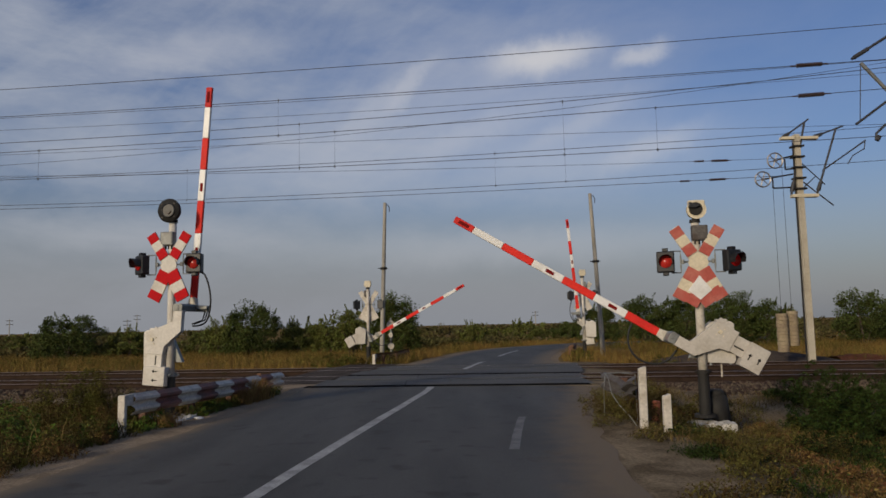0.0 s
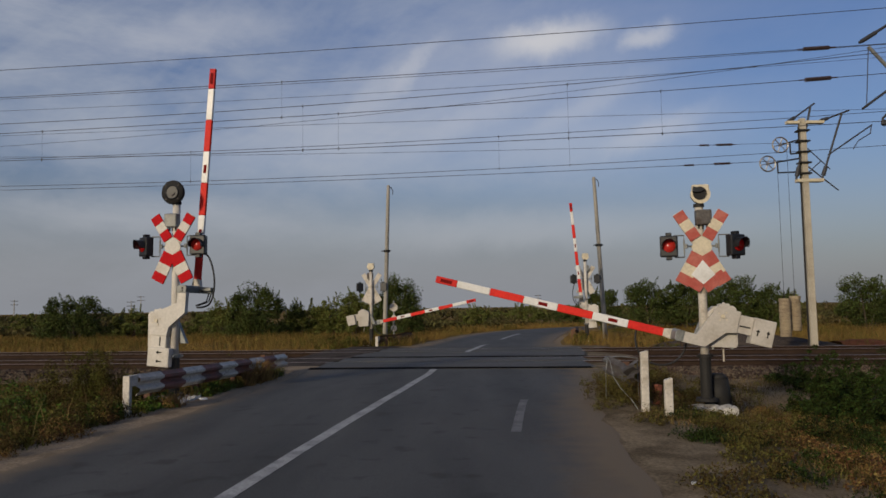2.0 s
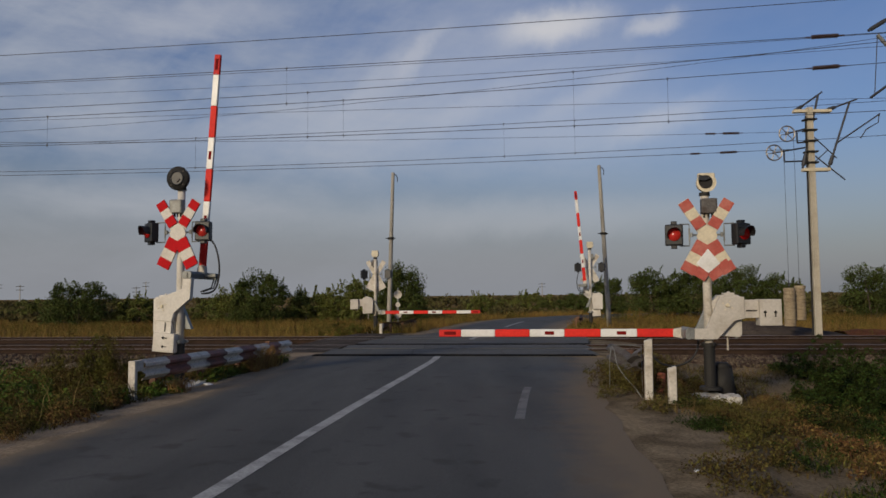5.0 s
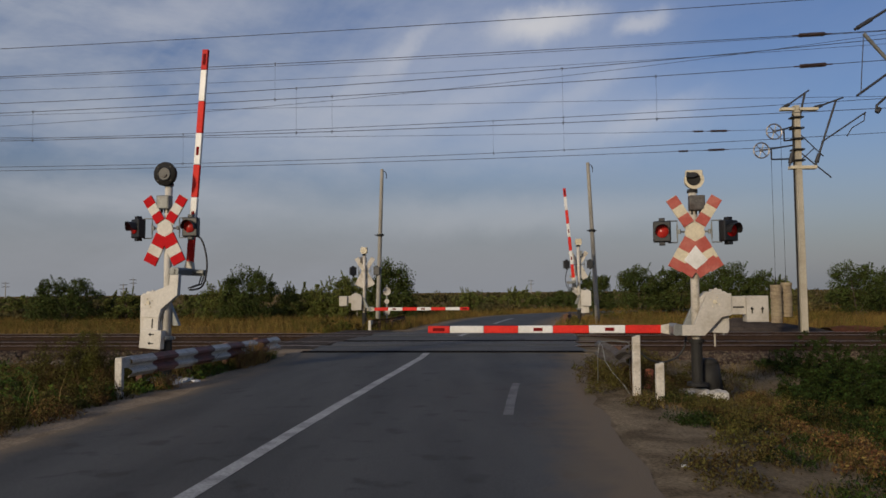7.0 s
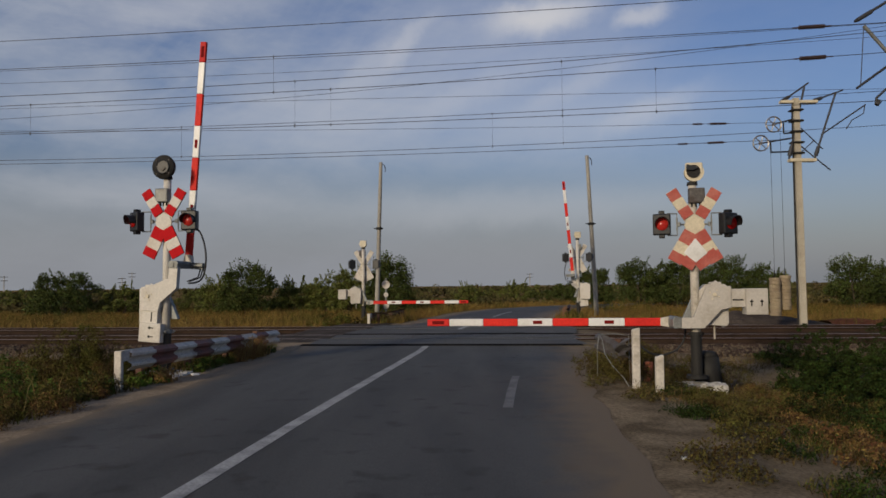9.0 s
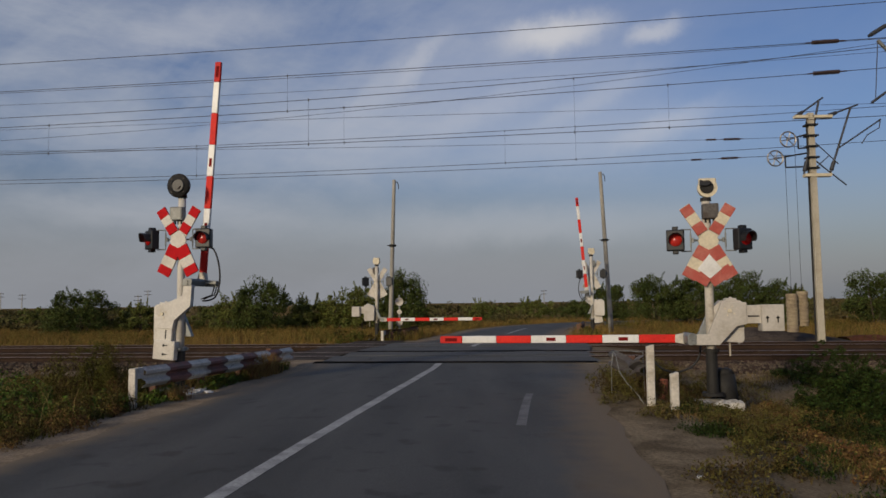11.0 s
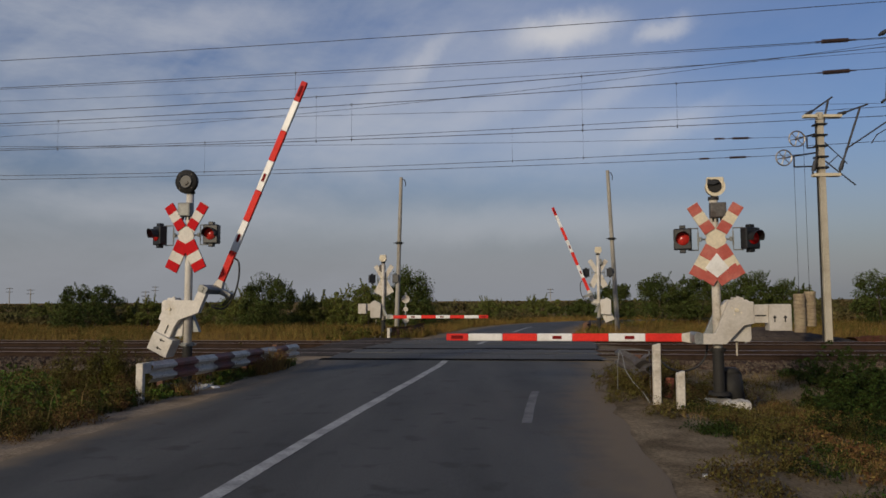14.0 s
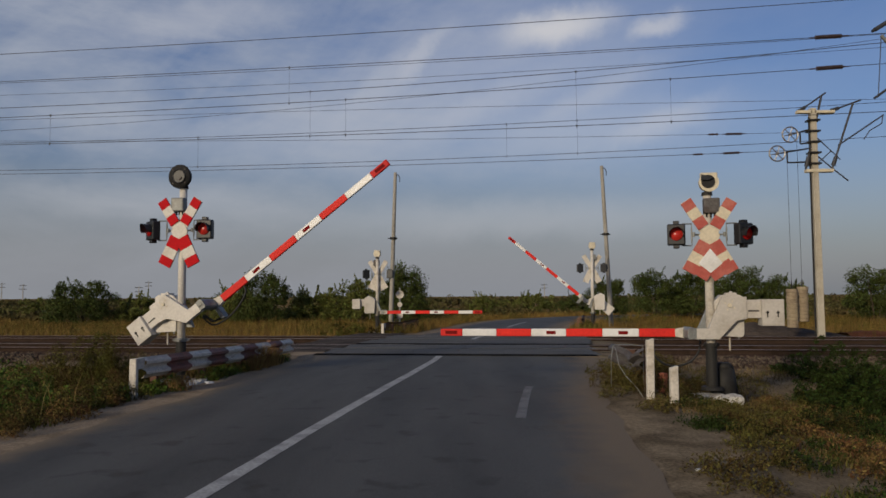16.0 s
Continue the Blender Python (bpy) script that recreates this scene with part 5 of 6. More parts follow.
def leaves(centres, radius, count, size, flat=0.0):
    """Small four-cornered leaves strewn round the given centres."""
    c = np.repeat(np.asarray(centres), count, 0)
    n = len(c)
    r = np.repeat(np.asarray(radius), count) * rng.uniform(0.15, 1.0, n) ** 0.5
    d = rng.normal(size=(n, 3))
    d /= np.linalg.norm(d, axis=1)[:, None]
    d[:, 2] *= 0.8
    p = c + d * r[:, None]
    u = rng.normal(size=(n, 3))
    u /= np.linalg.norm(u, axis=1)[:, None]
    w = np.cross(u, rng.normal(size=(n, 3)))
    w /= np.linalg.norm(w, axis=1)[:, None]
    s = (size * rng.uniform(0.6, 1.35, n))[:, None]
    v = np.stack([p - u * s, p + w * s * 0.45, p + u * s, p - w * s * 0.45], 1).reshape(-1, 3)
    k = (np.arange(n) * 4).tolist()
    return v, [(i, i + 1, i + 2, i + 3) for i in k]


def bush(x, y, w, h, material, label, leaf=0.10, clumps=60, per=70, depth=None, stem=True, name="bush", category="bush", wild=0.25):
    g = ground_z(x, y) if abs(x) < 60 and y < 75 else -0.3
    t = thing(name, pose(x, y, g - 0.05), label, category, "bushes beyond the tracks")
    cs, rs = [], []
    depth = depth or w * 0.7
    while len(cs) < clumps:
        p = rng.uniform(-1, 1, 3)
        if p[0] ** 2 + p[1] ** 2 + max(0, p[2]) ** 2 * 0.9 > 1:
            continue
        zz = (p[2] + 1) / 2
        env = 1 - wild * (0.5 + 0.5 * noise.noise((x + p[0] * w * 0.7, y, 2.0)))
        cs.append((p[0] * w / 2 * (1 - 0.25 * zz), p[1] * depth / 2, 0.12 * h + zz * h * 0.82 * env))
        rs.append(rng.uniform(0.05, 0.16) * h)
    shoots, srs = [], []
    few = wild < 0.2
    for _ in range(max(3, clumps // (22 if few else 11))):        # shoots above the crown
        p, yy, ln, up = rng.uniform(-0.75, 0.75), rng.uniform(-0.3, 0.3) * depth, rng.uniform(-0.4, 0.4), rng.uniform(0.84, 0.97 if few else 1.04)
        for q in range(14):
            k = q / 13
            shoots.append((p * w / 2 * (1 - 0.2 * abs(p)) + k * ln * 0.5 * h, yy, h * (0.58 + (up - 0.58) * k - 0.25 * p * p)))
            srs.append((0.062 - 0.05 * k) * h)
    v, f = leaves(cs, rs, per, leaf)
    v2, f2 = leaves(shoots, srs, 11, leaf * 0.9)
    f = f + [tuple(k + len(v) for k in q) for q in f2]
    v = np.concatenate([v, v2])
    v[:, 2] = np.maximum(v[:, 2], 0.02)
    crown = soup("crown", v.tolist(), f, material, kind="")
    crown.parent = t
    if stem:
        bm = B()
        for k in range(6):
            a = rng.uniform(0, 6.28)
            e = cs[int(rng.integers(0, clumps))]
            base = (0.12 * math.cos(a), 0.12 * math.sin(a), -0.1)
            mid = (e[0] * 0.4 + 0.1 * math.cos(a), e[1] * 0.4, e[2] * 0.55 + 0.1)
            tube(bm, [base, mid], 0.045 * h / 3, 6)
            tube(bm, [mid, e], 0.025 * h / 3, 6)
        part("trunk", bm, M["bark"], t)
    return t


GREEN = "dense green wild bush on the plain beyond the tracks"
DARK = "dark green leafy tree beyond the tracks"
for x, y, w, h, mt, lb, cl in (
    (-22.6, 44, 4.6, 3.2, "leaf_dark", DARK, 80), (-19.6, 45, 3.4, 2.3, "leaf", GREEN, 45), (-27.5, 52, 5.0, 2.0, "leaf", GREEN, 45), (-33, 58, 6.0, 2.0, "leaf", GREEN, 45),
    (-14.0, 46, 2.8, 2.9, "leaf", GREEN, 40), (-11.9, 45, 3.8, 3.6, "leaf_dark", DARK, 85), (-9.6, 47, 3.4, 2.6, "leaf", GREEN, 50), (-7.6, 47, 2.9, 2.8, "leaf", GREEN, 45),
    (-5.6, 44, 2.7, 3.3, "leaf", GREEN, 50), (-3.0, 42, 2.9, 3.8, "leaf_dark", DARK, 90), (-17.0, 52, 5.0, 1.9, "leaf", GREEN, 45),
    (2.2, 62, 3.2, 2.2, "leaf", GREEN, 45), (5.0, 70, 4.0, 1.6, "leaf", GREEN, 40), (7.0, 66, 4.4, 2.4, "leaf", GREEN, 50), (10.0, 62, 3.2, 2.1, "leaf_dark", GREEN, 45),
    (10.2, 50, 3.2, 3.0, "leaf_dark", DARK, 60), (12.6, 47, 3.6, 3.5, "leaf_dark", DARK, 75), (15.0, 47, 3.8, 3.6, "leaf_dark", DARK, 75), (17.6, 46, 3.8, 3.9, "leaf_dark", DARK, 80),
    (19.9, 46, 3.0, 3.2, "leaf_dark", DARK, 55), (21.6, 47, 1.6, 2.8, "leaf", GREEN, 30), (25.3, 45, 4.3, 3.7, "leaf_dark", DARK, 85), (29.0, 47, 4.0, 3.0, "leaf_dark", DARK, 60),
):
    bush(x, y, w, h, M[mt], lb, 0.056, int(cl * 1.6), 140, wild=0.12 if mt == "leaf_dark" else 0.25)

# olive scrub between the meadow and the skyline
cs, rs = [], []
for k in range(900):
    x, y = rng.uniform(-55, 55), rng.uniform(48, 80)
    if abs(beside_road(x, y)) < 5.5:
        continue
    s = 0.35 + 1.0 * abs(noise.noise((x * 0.12, y * 0.1, 4)))
    cs.append((x, y, -0.2 + rng.uniform(0.1, 0.9) * s))
    rs.append(rng.uniform(0.35, 0.8) * (0.5 + s * 0.5))
v, f = leaves(cs, rs, 70, 0.15)
soup("scrub", v.tolist(), f, M["far_green"], "olive brown scrub on the plain beyond the meadow", "scrub")

# hedgerows on the skyline
cs, rs = [], []
for k in range(1100):
    x = rng.uniform(-190, 190)
    y = rng.uniform(85, 240)
    s = 0.7 + 0.9 * abs(noise.noise((x * 0.05, y * 0.03, 1))) + 0.0025 * (y - 85)
    cs.append((x, y, -0.2 + rng.uniform(0.1, 0.75) * s))
    rs.append(rng.uniform(0.5, 1.15) * s)
v, f = leaves(cs, rs, 60, 0.34)
soup("hedgerow", v.tolist(), f, M["far_green"], "low scrub and hedges along the far plain", "hedgerow")

# dry meadow beyond the tracks
spots = scatter(125000, -36, 34, 27.2, 60, lambda x, y: abs(beside_road(x, y)) > 3.0 + 0.4 * noise.noise((x, y, 6)) and off_track(x, y), 0.2, 0.18)
blades("dry_meadow", spots, 0.10, 0.58, 0.007, M["dry_grass"], "dry ochre meadow grass beyond the tracks", "dry grass", 1.3)
spots = scatter(34000, -36, 34, 27.2, 52, lambda x, y: abs(beside_road(x, y)) > 3.2 and off_track(x, y), 0.55, 0.22)
blades("green_meadow", spots, 0.12, 0.56, 0.008, M["weed"], "green meadow grass beyond the tracks", "grass")

# tracks' edges and verges before them
left = lambda x, y: beside_road(x, y) < -3.02 - 0.09 * (y - 8) - 0.2 * noise.noise((x, y, 8)) and off_track(x, y, 2.6)
right = lambda x, y: beside_road(x, y) > 5.0 - 1.3 * step(8.3, 10.3, y) + 0.8 * noise.noise((x, y, 2)) and off_track(x, y, 2.6)
spots = scatter(42000, -14, -3, 5.5, 17.5, left, 0.3, 0.7)
blades("verge_grass", spots, 0.03, 0.17, 0.007, M["weed"], "rank green and brown verge grass", "grass", 0.7)
spots = scatter(9000, -14, -3, 5.5, 17.5, left, 0.5, 0.9)
blades("dry_verge_grass", spots, 0.04, 0.22, 0.005, M["straw"], "dry straw-coloured verge grass", "dry grass", 0.6)
spots = scatter(26000, 2, 15, 4.0, 17.0, right, 0.5, 0.6)
blades("verge_grass", spots, 0.02, 0.13, 0.005, M["olive"], "rank green and brown verge grass", "grass", 0.8)
spots = scatter(30000, 2, 13, 4.0, 16.5, right, 0.46, 0.8)
blades("dry_verge_grass", spots, 0.02, 0.16, 0.004, M["straw"], "dry straw-coloured verge grass", "dry grass", 0.8)

spots = scatter(1500, -13, -3.2, 6.5, 16.8, left, 0.35, 0.8)
blades("stalky_grass", spots, 0.25, 0.62, 0.005, M["straw"], "tall withered grass stalks among the weeds", "dry grass", 0.9)
spots = scatter(32000, 2.4, 11, 4.2, 11.5, lambda x, y: beside_road(x, y) > 4.5 + 0.5 * noise.noise((x * 0.8, y * 0.8, 14)), 0.32, 1.1)
blades("trodden_grass", spots, 0.03, 0.13, 0.005, M["olive"], "short trodden green and brown grass", "grass", 1.0)


def weeds(name, places, label, material, leaf, per):
    cs, rs = [], []
    for x, y, r, h, n in places:
        if (3.3 < x < 4.5 and 9.8 < y < 11.9) or (-4.95 < x < -3.9 and 11.6 < y < 12.9):
            continue  # the footings stand clear
        g = ground_z(x, y)
        for _ in range(n):
            a, d = rng.uniform(0, 6.28), r * math.sqrt(rng.uniform(0, 1))
            z = g + h * rng.uniform(0.1, 1.0) * (1 - 0.6 * (d / r) ** 2)
            cs.append((x + d * math.cos(a), y + d * math.sin(a), z))
            rs.append(rng.uniform(0.05, 0.13))
    v, f = leaves(cs, rs, per, leaf)
    soup(name, v.tolist(), f, material, label, "weeds")


weeds("weeds", [(-7.2 + rng.uniform(-2.4, 2.0), rng.uniform(7.0, 16.0), rng.uniform(0.3, 0.7), rng.uniform(0.15, 0.6), 30) for _ in range(24)],
      "leafy green weeds beside the guard rail", M["weed"], 0.017, 44)
weeds("rail_weeds", [(-4.75 + 0.118 * (y - 10.5) + rng.uniform(-0.35, 0.12), y, rng.uniform(0.15, 0.3), rng.uniform(0.12, 0.3), 16) for y in np.arange(8.2, 17.4, 0.16)],
      "low weeds growing under the guard rail", M["weed"], 0.018, 30)
weeds("tall_weeds", [(-6.15, 11.9, 0.42, 1.15, 70), (-6.7, 12.4, 0.4, 0.8, 50), (-7.5, 11.5, 0.5, 0.7, 50), (-8.4, 10.5, 0.7, 0.75, 60), (-4.3, 12.4, 0.4, 0.3, 40)],
      "tall bushy weeds by the crossing", M["olive"], 0.016, 48)
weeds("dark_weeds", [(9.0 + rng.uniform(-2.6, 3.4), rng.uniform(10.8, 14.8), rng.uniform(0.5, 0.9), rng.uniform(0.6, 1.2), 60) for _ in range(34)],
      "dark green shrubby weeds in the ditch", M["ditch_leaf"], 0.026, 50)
weeds("low_weeds", [(x, y, rng.uniform(0.15, 0.45), rng.uniform(0.05, 0.2), 20) for x, y, _ in scatter(45, 2.6, 9, 4.8, 12.8, right)],
      "low creeping weeds on the verge", M["olive"], 0.014, 34)
weeds("withered_weeds", [(x, y, rng.uniform(0.2, 0.5), rng.uniform(0.15, 0.5), 22) for x, y, _ in scatter(48, -11, -3.4, 7.0, 16.5, left)],
      "withered brown weeds beside the guard rail", M["brown_leaf"], 0.018, 30)
weeds("feathery_weeds", [(-6.0, 12.3, 0.25, 1.25, 60), (-6.35, 11.7, 0.2, 0.95, 45), (-5.75, 11.5, 0.25, 0.6, 40), (-5.3, 10.7, 0.3, 0.4, 36), (-7.2, 10.2, 0.35, 0.7, 50), (-6.2, 9.2, 0.4, 0.45, 50)],
      "tall feathery weeds by the guard rail", M["weed"], 0.016, 40)
weeds("verge_weeds", [(x, y, rng.uniform(0.3, 0.6), rng.uniform(0.12, 0.4), 30) for x, y, _ in scatter(34, 4.6, 9.5, 4.6, 9.5, right)],
      "dark green weeds spreading over the verge", M["ditch_leaf"], 0.02, 34)
weeds("slope_weeds", [(x, y, rng.uniform(0.3, 0.6), rng.uniform(0.15, 0.45), 34) for x, y, _ in scatter(22, 6.4, 15, 12.5, 16.6, lambda x, y: True)],
      "dark green weeds on the slope before the rails", M["ditch_leaf"], 0.024, 34)
weeds("brown_weeds", [(x, y, rng.uniform(0.2, 0.5), rng.uniform(0.06, 0.22), 20) for x, y, _ in scatter(70, 3.0, 10, 4.5, 12.8, right)],
      "withered brown weeds on the verge", M["brown_leaf"], 0.018, 30)
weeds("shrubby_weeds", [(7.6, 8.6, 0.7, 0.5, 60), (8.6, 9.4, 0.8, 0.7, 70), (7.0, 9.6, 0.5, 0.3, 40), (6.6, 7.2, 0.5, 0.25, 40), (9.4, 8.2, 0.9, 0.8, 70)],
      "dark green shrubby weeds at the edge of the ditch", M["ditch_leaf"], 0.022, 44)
weeds("post_weeds", [(rng.uniform(2.5, 4.3), rng.uniform(10.6, 14.0), rng.uniform(0.2, 0.4), rng.uniform(0.15, 0.55), 30) for _ in range(26)],
      "dull olive weeds round the roadside posts", M["olive"], 0.014, 40)
weeds("creeping_weeds", [(x, y, rng.uniform(0.2, 0.5), rng.uniform(0.04, 0.14), 26) for x, y, _ in scatter(60, 2.4, 9, 4.4, 10.4, lambda x, y: beside_road(x, y) > 4.1)],
      "sparse creeping weeds on the trodden verge", M["ditch_leaf"], 0.016, 30)
weeds("weed_tuft", [(2.25, 6.1, 0.35, 0.16, 40), (2.7, 11.2, 0.3, 0.4, 30), (3.3, 12.2, 0.4, 0.5, 40), (2.9, 13.2, 0.5, 0.4, 40), (4.6, 12.3, 0.5, 0.5, 40)],
      "dusty green weed tufts by the road", M["olive"], 0.015, 36)
weeds("far_weeds", [(-3.8, 28.2, 0.8, 0.6, 60), (-2.6, 29.4, 0.6, 0.5, 50), (-4.6, 30.5, 1.0, 0.7, 60), (5.4, 30.5, 0.5, 0.4, 40), (8.2, 28.5, 1.2, 0.4, 60)],
      "green weeds round the far guard rail", M["weed"], 0.035, 34)


weeds("broad_weeds", [(-6.3, 10.4, 0.55, 0.95, 60), (-5.75, 9.6, 0.45, 0.60, 50), (-6.6, 9.4, 0.5, 0.75, 50), (-5.6, 8.7, 0.35, 0.36, 34), (-6.0, 8.0, 0.45, 0.34, 40), (-7.4, 11.0, 0.5, 0.8, 50),
                      (-5.1, 9.5, 0.3, 0.28, 26), (-4.9, 10.4, 0.28, 0.30, 26), (-4.55, 11.5, 0.25, 0.26, 22)] +
      [(-4.72 + 0.118 * (y - 11) + rng.uniform(-0.2, 0.15), y, 0.2, rng.uniform(0.14, 0.26), 16) for y in np.arange(11.2, 16.6, 0.45)],
      "broad-leaved green weeds along the road's edge", M["leafy"], 0.022, 34)
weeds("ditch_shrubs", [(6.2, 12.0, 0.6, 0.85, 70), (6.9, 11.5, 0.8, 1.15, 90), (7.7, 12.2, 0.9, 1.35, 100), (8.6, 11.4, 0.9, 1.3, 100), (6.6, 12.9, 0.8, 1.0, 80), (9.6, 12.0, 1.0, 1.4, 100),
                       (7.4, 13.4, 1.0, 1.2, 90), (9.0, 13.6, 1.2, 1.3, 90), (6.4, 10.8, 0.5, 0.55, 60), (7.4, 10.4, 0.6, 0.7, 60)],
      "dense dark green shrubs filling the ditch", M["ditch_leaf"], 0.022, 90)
weeds("bright_weeds", [(7.3, 11.0, 0.35, 0.95, 26), (6.3, 9.3, 0.4, 0.40, 34), (8.3, 10.6, 0.5, 1.1, 36), (7.0, 8.4, 0.4, 0.35, 34)],
      "brighter green weeds on the edge of the ditch", M["leafy"], 0.020, 36)
weeds("verge_herbs", [(2.9, 7.2, 0.30, 0.22, 34), (3.2, 7.9, 0.35, 0.30, 40), (2.75, 6.5, 0.25, 0.12, 24), (3.6, 9.0, 0.4, 0.25, 36), (4.4, 9.6, 0.45, 0.28, 36), (3.4, 9.7, 0.35, 0.2, 30), (2.25, 11.6, 0.18, 0.35, 22),
                      (2.2, 10.6, 0.16, 0.22, 18), (2.5, 9.4, 0.22, 0.12, 18), (2.15, 5.6, 0.25, 0.1, 24)],
      "low olive green herbs on the trodden verge", M["olive"], 0.014, 36)


def stems(n, keep, x0, x1, y0, y1, low, high):
    return [(x, y, rng.uniform(0.05, 0.13), rng.uniform(low, high) * (0.6 + 0.6 * abs(noise.noise((x * 0.9, y * 0.9, 5)))), 18) for x, y, _ in scatter(n, x0, x1, y0, y1, keep)]


weeds("upright_weeds", stems(150, left, -10, -4.2, 7.2, 16.5, 0.25, 0.75), "upright olive weed stems on the verge", M["olive"], 0.012, 34)
weeds("seeding_weeds", stems(110, left, -10, -4.2, 7.2, 16.5, 0.25, 0.70), "upright seeding brown weed stems on the verge", M["brown_leaf"], 0.011, 30)
weeds("mugwort", [(-5.7 + rng.normal(0, 0.22), 12.0 + rng.normal(0, 0.3), 0.08, rng.uniform(0.7, 1.25), 34) for _ in range(16)], "tall olive green mugwort by the guard rail", M["weed"], 0.013, 34)
weeds("ditch_stems", stems(90, right, 4.6, 10, 6.0, 13.0, 0.15, 0.50), "upright olive weed stems beside the ditch", M["olive"], 0.012, 30)


def dry_tuft(x, y, h):
    n = 260
    p = np.array([(x + rng.normal(0, 0.07), y + rng.normal(0, 0.07), ground_z(x, y) - 0.02) for _ in range(n)])
    blades("dry_tuft", p, h * 0.5, h, 0.006, M["golden"], "dry golden straw-coloured grass tuft by the guard rail", "dry grass", 1.0)


dry_tuft(-3.98, 15.2, 0.60)
dry_tuft(-3.92, 15.7, 0.50)
dry_tuft(-4.05, 14.7, 0.45)
dry_tuft(-4.35, 11.6, 0.3)


def stones(name, n, x0, x1, d0, d1, size, material, label):
    """Loose angular stones on the shoulders of the ballast."""
    base = np.array([(1, 0, 0), (-1, 0, 0), (0, 1, 0), (0, -1, 0), (0, 0, 1), (0, 0, -1)], float)
    tri = [(0, 2, 4), (2, 1, 4), (1, 3, 4), (3, 0, 4), (2, 0, 5), (1, 2, 5), (3, 1, 5), (0, 3, 5)]
    verts, faces = [], []
    for _ in range(n):
        x, d = rng.uniform(x0, x1), rng.uniform(d0, d1)
        y = along_track(TRACK_Y[0], x) + d
        if -4.2 < beside_road(x, y) < 4.6:
            continue
        prof_z = float(np.interp(d, (-5.2, -3.9, -2.9, -2.2, -1.2), (-0.36, -0.37, -0.23, -0.12, -0.10)))
        v = base * (size * rng.uniform(0.5, 1.4, (6, 3))) @ np.linalg.qr(rng.normal(size=(3, 3)))[0]
        k = len(verts)
        verts += (v + (x, y, prof_z + 0.01)).tolist()
        faces += [(a + k, b + k, c + k) for a, b, c in tri]
    soup(name, verts, faces, material, label, "ballast stones")


M["stone"] = mat("stone", (0.100, 0.072, 0.053), 0.95, spread=0.4, scale=3, fine=25, bump=0.3, second=(0.06, 0.045, 0.035), island=0.5, spec=0.1)
stones("ballast_stones", 9000, -22, -3.2, -4.8, -1.0, 0.055, M["stone"], "rusty brown broken stones on the ballast shoulder")
stones("ballast_stones", 7000, 3.5, 18, -4.4, -1.0, 0.05, M["stone"], "rusty brown broken stones on the ballast shoulder")


def build_heap():
    bm = B()
    bmesh.ops.create_grid(bm, x_segments=36, y_segments=16, size=1.0)
    for v in bm.verts:
        r = math.hypot(v.co.x, v.co.y)
        v.co.z = 0.5 * max(0, 1 - r) ** 0.8 + 0.05 * noise.noise(v.co * 6) - 0.15
        v.co.x *= 3.4
        v.co.y *= 1.3
    ob = part("gravel_mound", bm, M["gravel_dark"])
    ob.matrix_basis = pose(11.0, 28.0, 0.05, 0, 0, -6)
    tagged(ob, "low mound of dark gravel beside the tracks", "gravel mound")


build_heap()


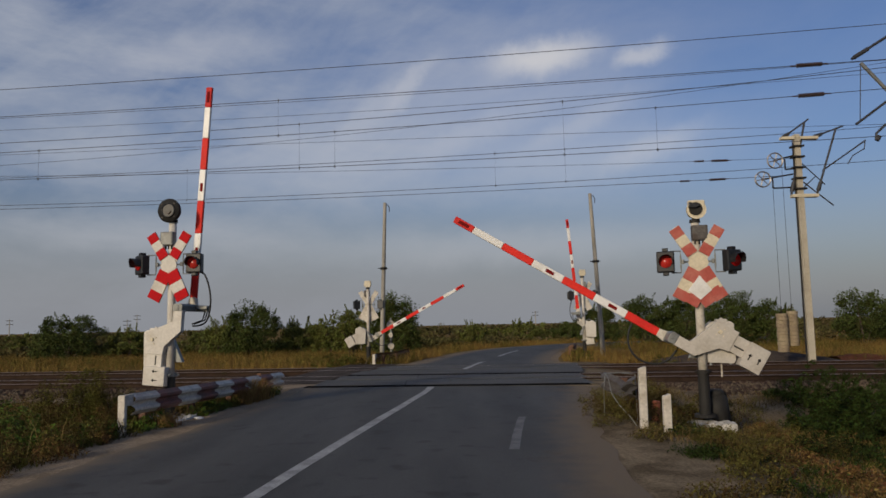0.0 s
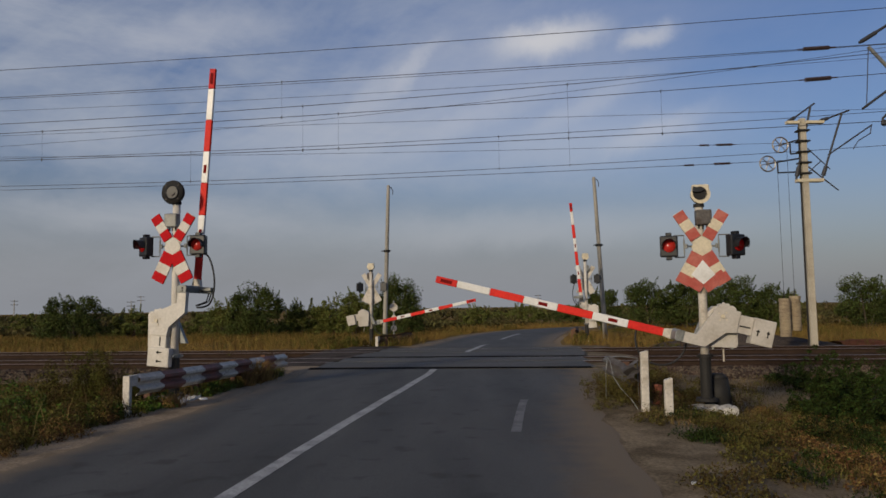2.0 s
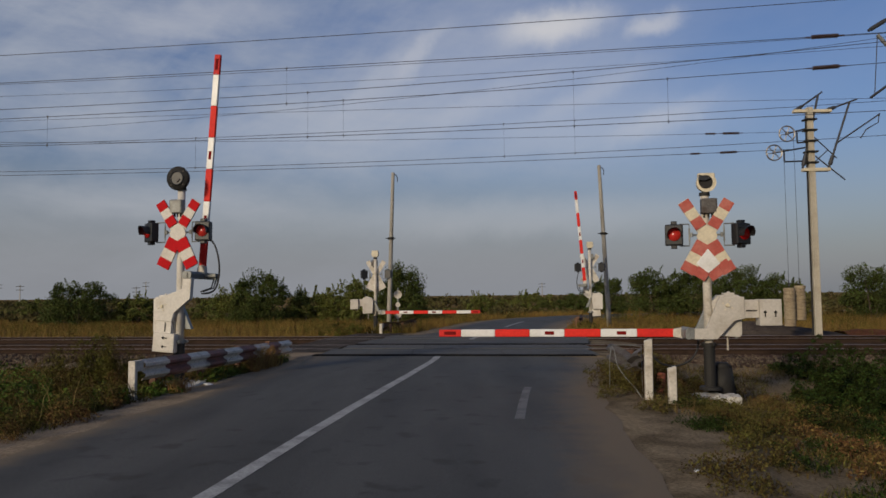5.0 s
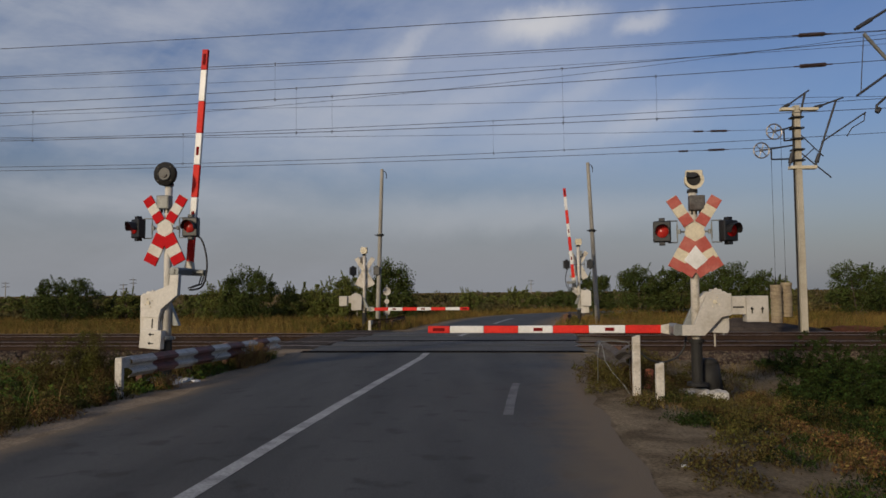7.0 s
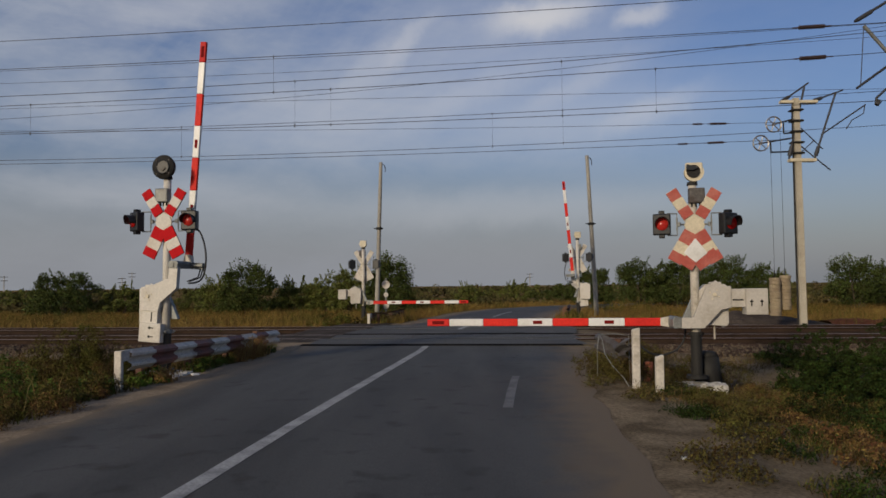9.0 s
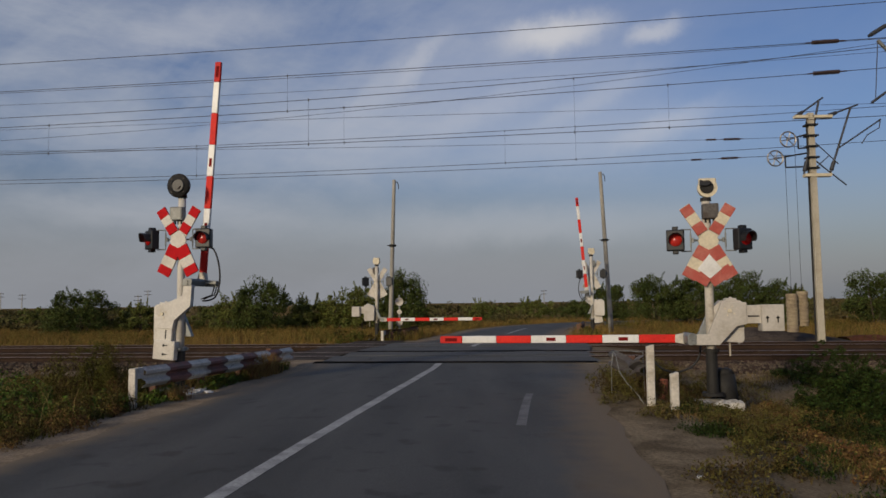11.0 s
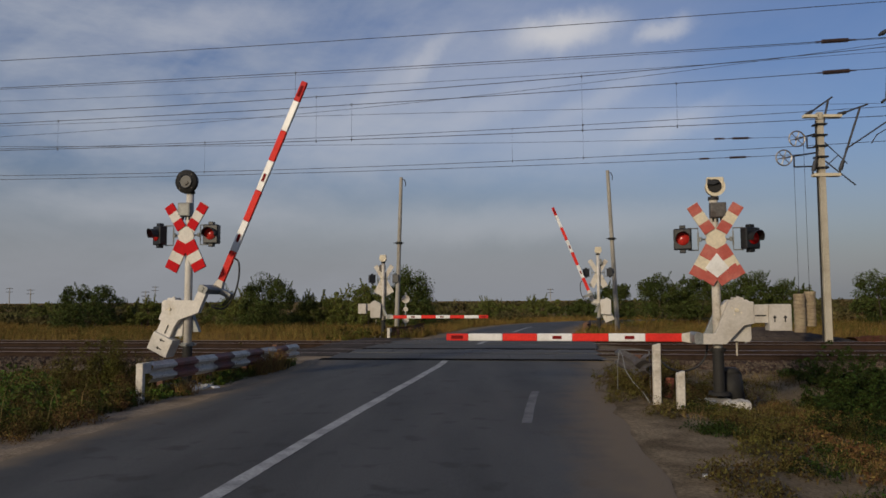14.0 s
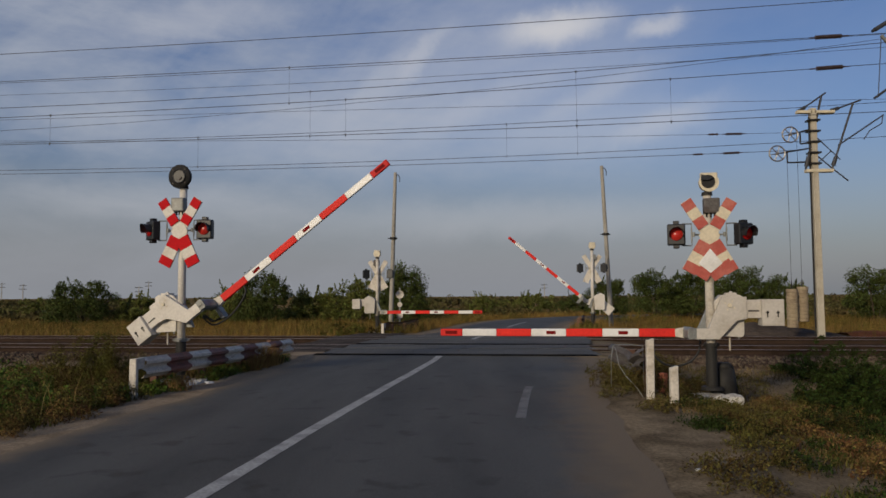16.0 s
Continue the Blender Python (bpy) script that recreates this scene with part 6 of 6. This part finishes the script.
def build_bank():
    """A long low bank of red earth and old ballast behind the far rail."""
    bm = B()
    bmesh.ops.create_grid(bm, x_segments=90, y_segments=10, size=1.0)
    for v in bm.verts:
        across = abs(v.co.y)
        v.co.x *= 17.0
        v.co.y *= 1.1
        v.co.z = 0.42 * (1 - across ** 2) * (0.75 + 0.5 * noise.noise((v.co.x * 0.5, 0, 3))) + 0.07 * noise.noise(v.co * 3.5) - 0.12
    ob = smooth(part("earth_bank", bm, M["red_soil"]))
    ob.matrix_basis = pose(31.5, 26.4, -0.15, 0, 0, math.degrees(math.atan(TRACK_SLOPE)))
    tagged(ob, "long low bank of rusty red earth beside the tracks", "earth bank")


build_bank()


def litter(x, y, size, seed):
    bm = B()
    bmesh.ops.create_icosphere(bm, subdivisions=2, radius=size)
    for v in bm.verts:
        v.co *= 1 + 0.7 * noise.noise(v.co * 9 / max(size, 0.05) * 0.12 + Vector((seed, 0, 0)))
        v.co.z *= 0.35
    ob = part("litter", bm, M["plastic_white"])
    ob.matrix_basis = pose(x, y, ground_z(x, y) + 0.02, 0, 0, seed * 40)
    tagged(ob, "crumpled scrap of white plastic litter in the grass", "litter", "litter on the verge")


for k, (x, y, r) in enumerate(((-4.45, 12.2, 0.10), (-4.2, 12.5, 0.07), (-4.9, 9.9, 0.05), (-5.5, 8.9, 0.06), (2.0, 6.2, 0.035), (-7.3, 9.4, 0.04))):
    litter(x, y, r, k + 1)


def motions():
    def swing(arm, rows):
        rest = arm.matrix_basis.translation.copy()
        walk(arm, [(t, pose(*rest, 0, -a, 0)) for t, a in rows])

    swing(arm_r, [(0.0, 31.1), (0.5, 26.7), (1.0, 22.3), (1.5, 18.2), (2.0, 14.1), (2.5, 10.4), (3.0, 6.7), (3.5, 3.0), (3.9, 0.3), (4.2, 0.0), (6.3, 0.0), (16.0, 0.0)])
    swing(arm_fl, [(0.0, 28.2), (0.5, 23.5), (1.0, 18.9), (1.5, 15.0), (2.0, 11.9), (2.5, 8.7), (3.0, 5.6), (3.5, 2.4), (3.9, 0.3), (4.2, 0.0), (6.3, 0.0), (16.0, 0.0)])
    swing(arm_l, [(0.0, 86.0), (9.0, 86.0), (12.4, 86.0), (12.65, 85.2), (13.0, 80.9), (13.5, 73.7), (14.0, 65.8), (14.5, 58.3), (15.0, 50.4), (15.5, 43.5), (16.0, 37.0)])
    swing(arm_fr, [(0.0, 85.3), (9.0, 85.3), (12.4, 85.3), (12.65, 84.9), (13.0, 81.5), (13.5, 74.7), (14.0, 67.9), (14.5, 61.0), (15.0, 53.7), (15.5, 47.2), (16.0, 40.4)])


motions()
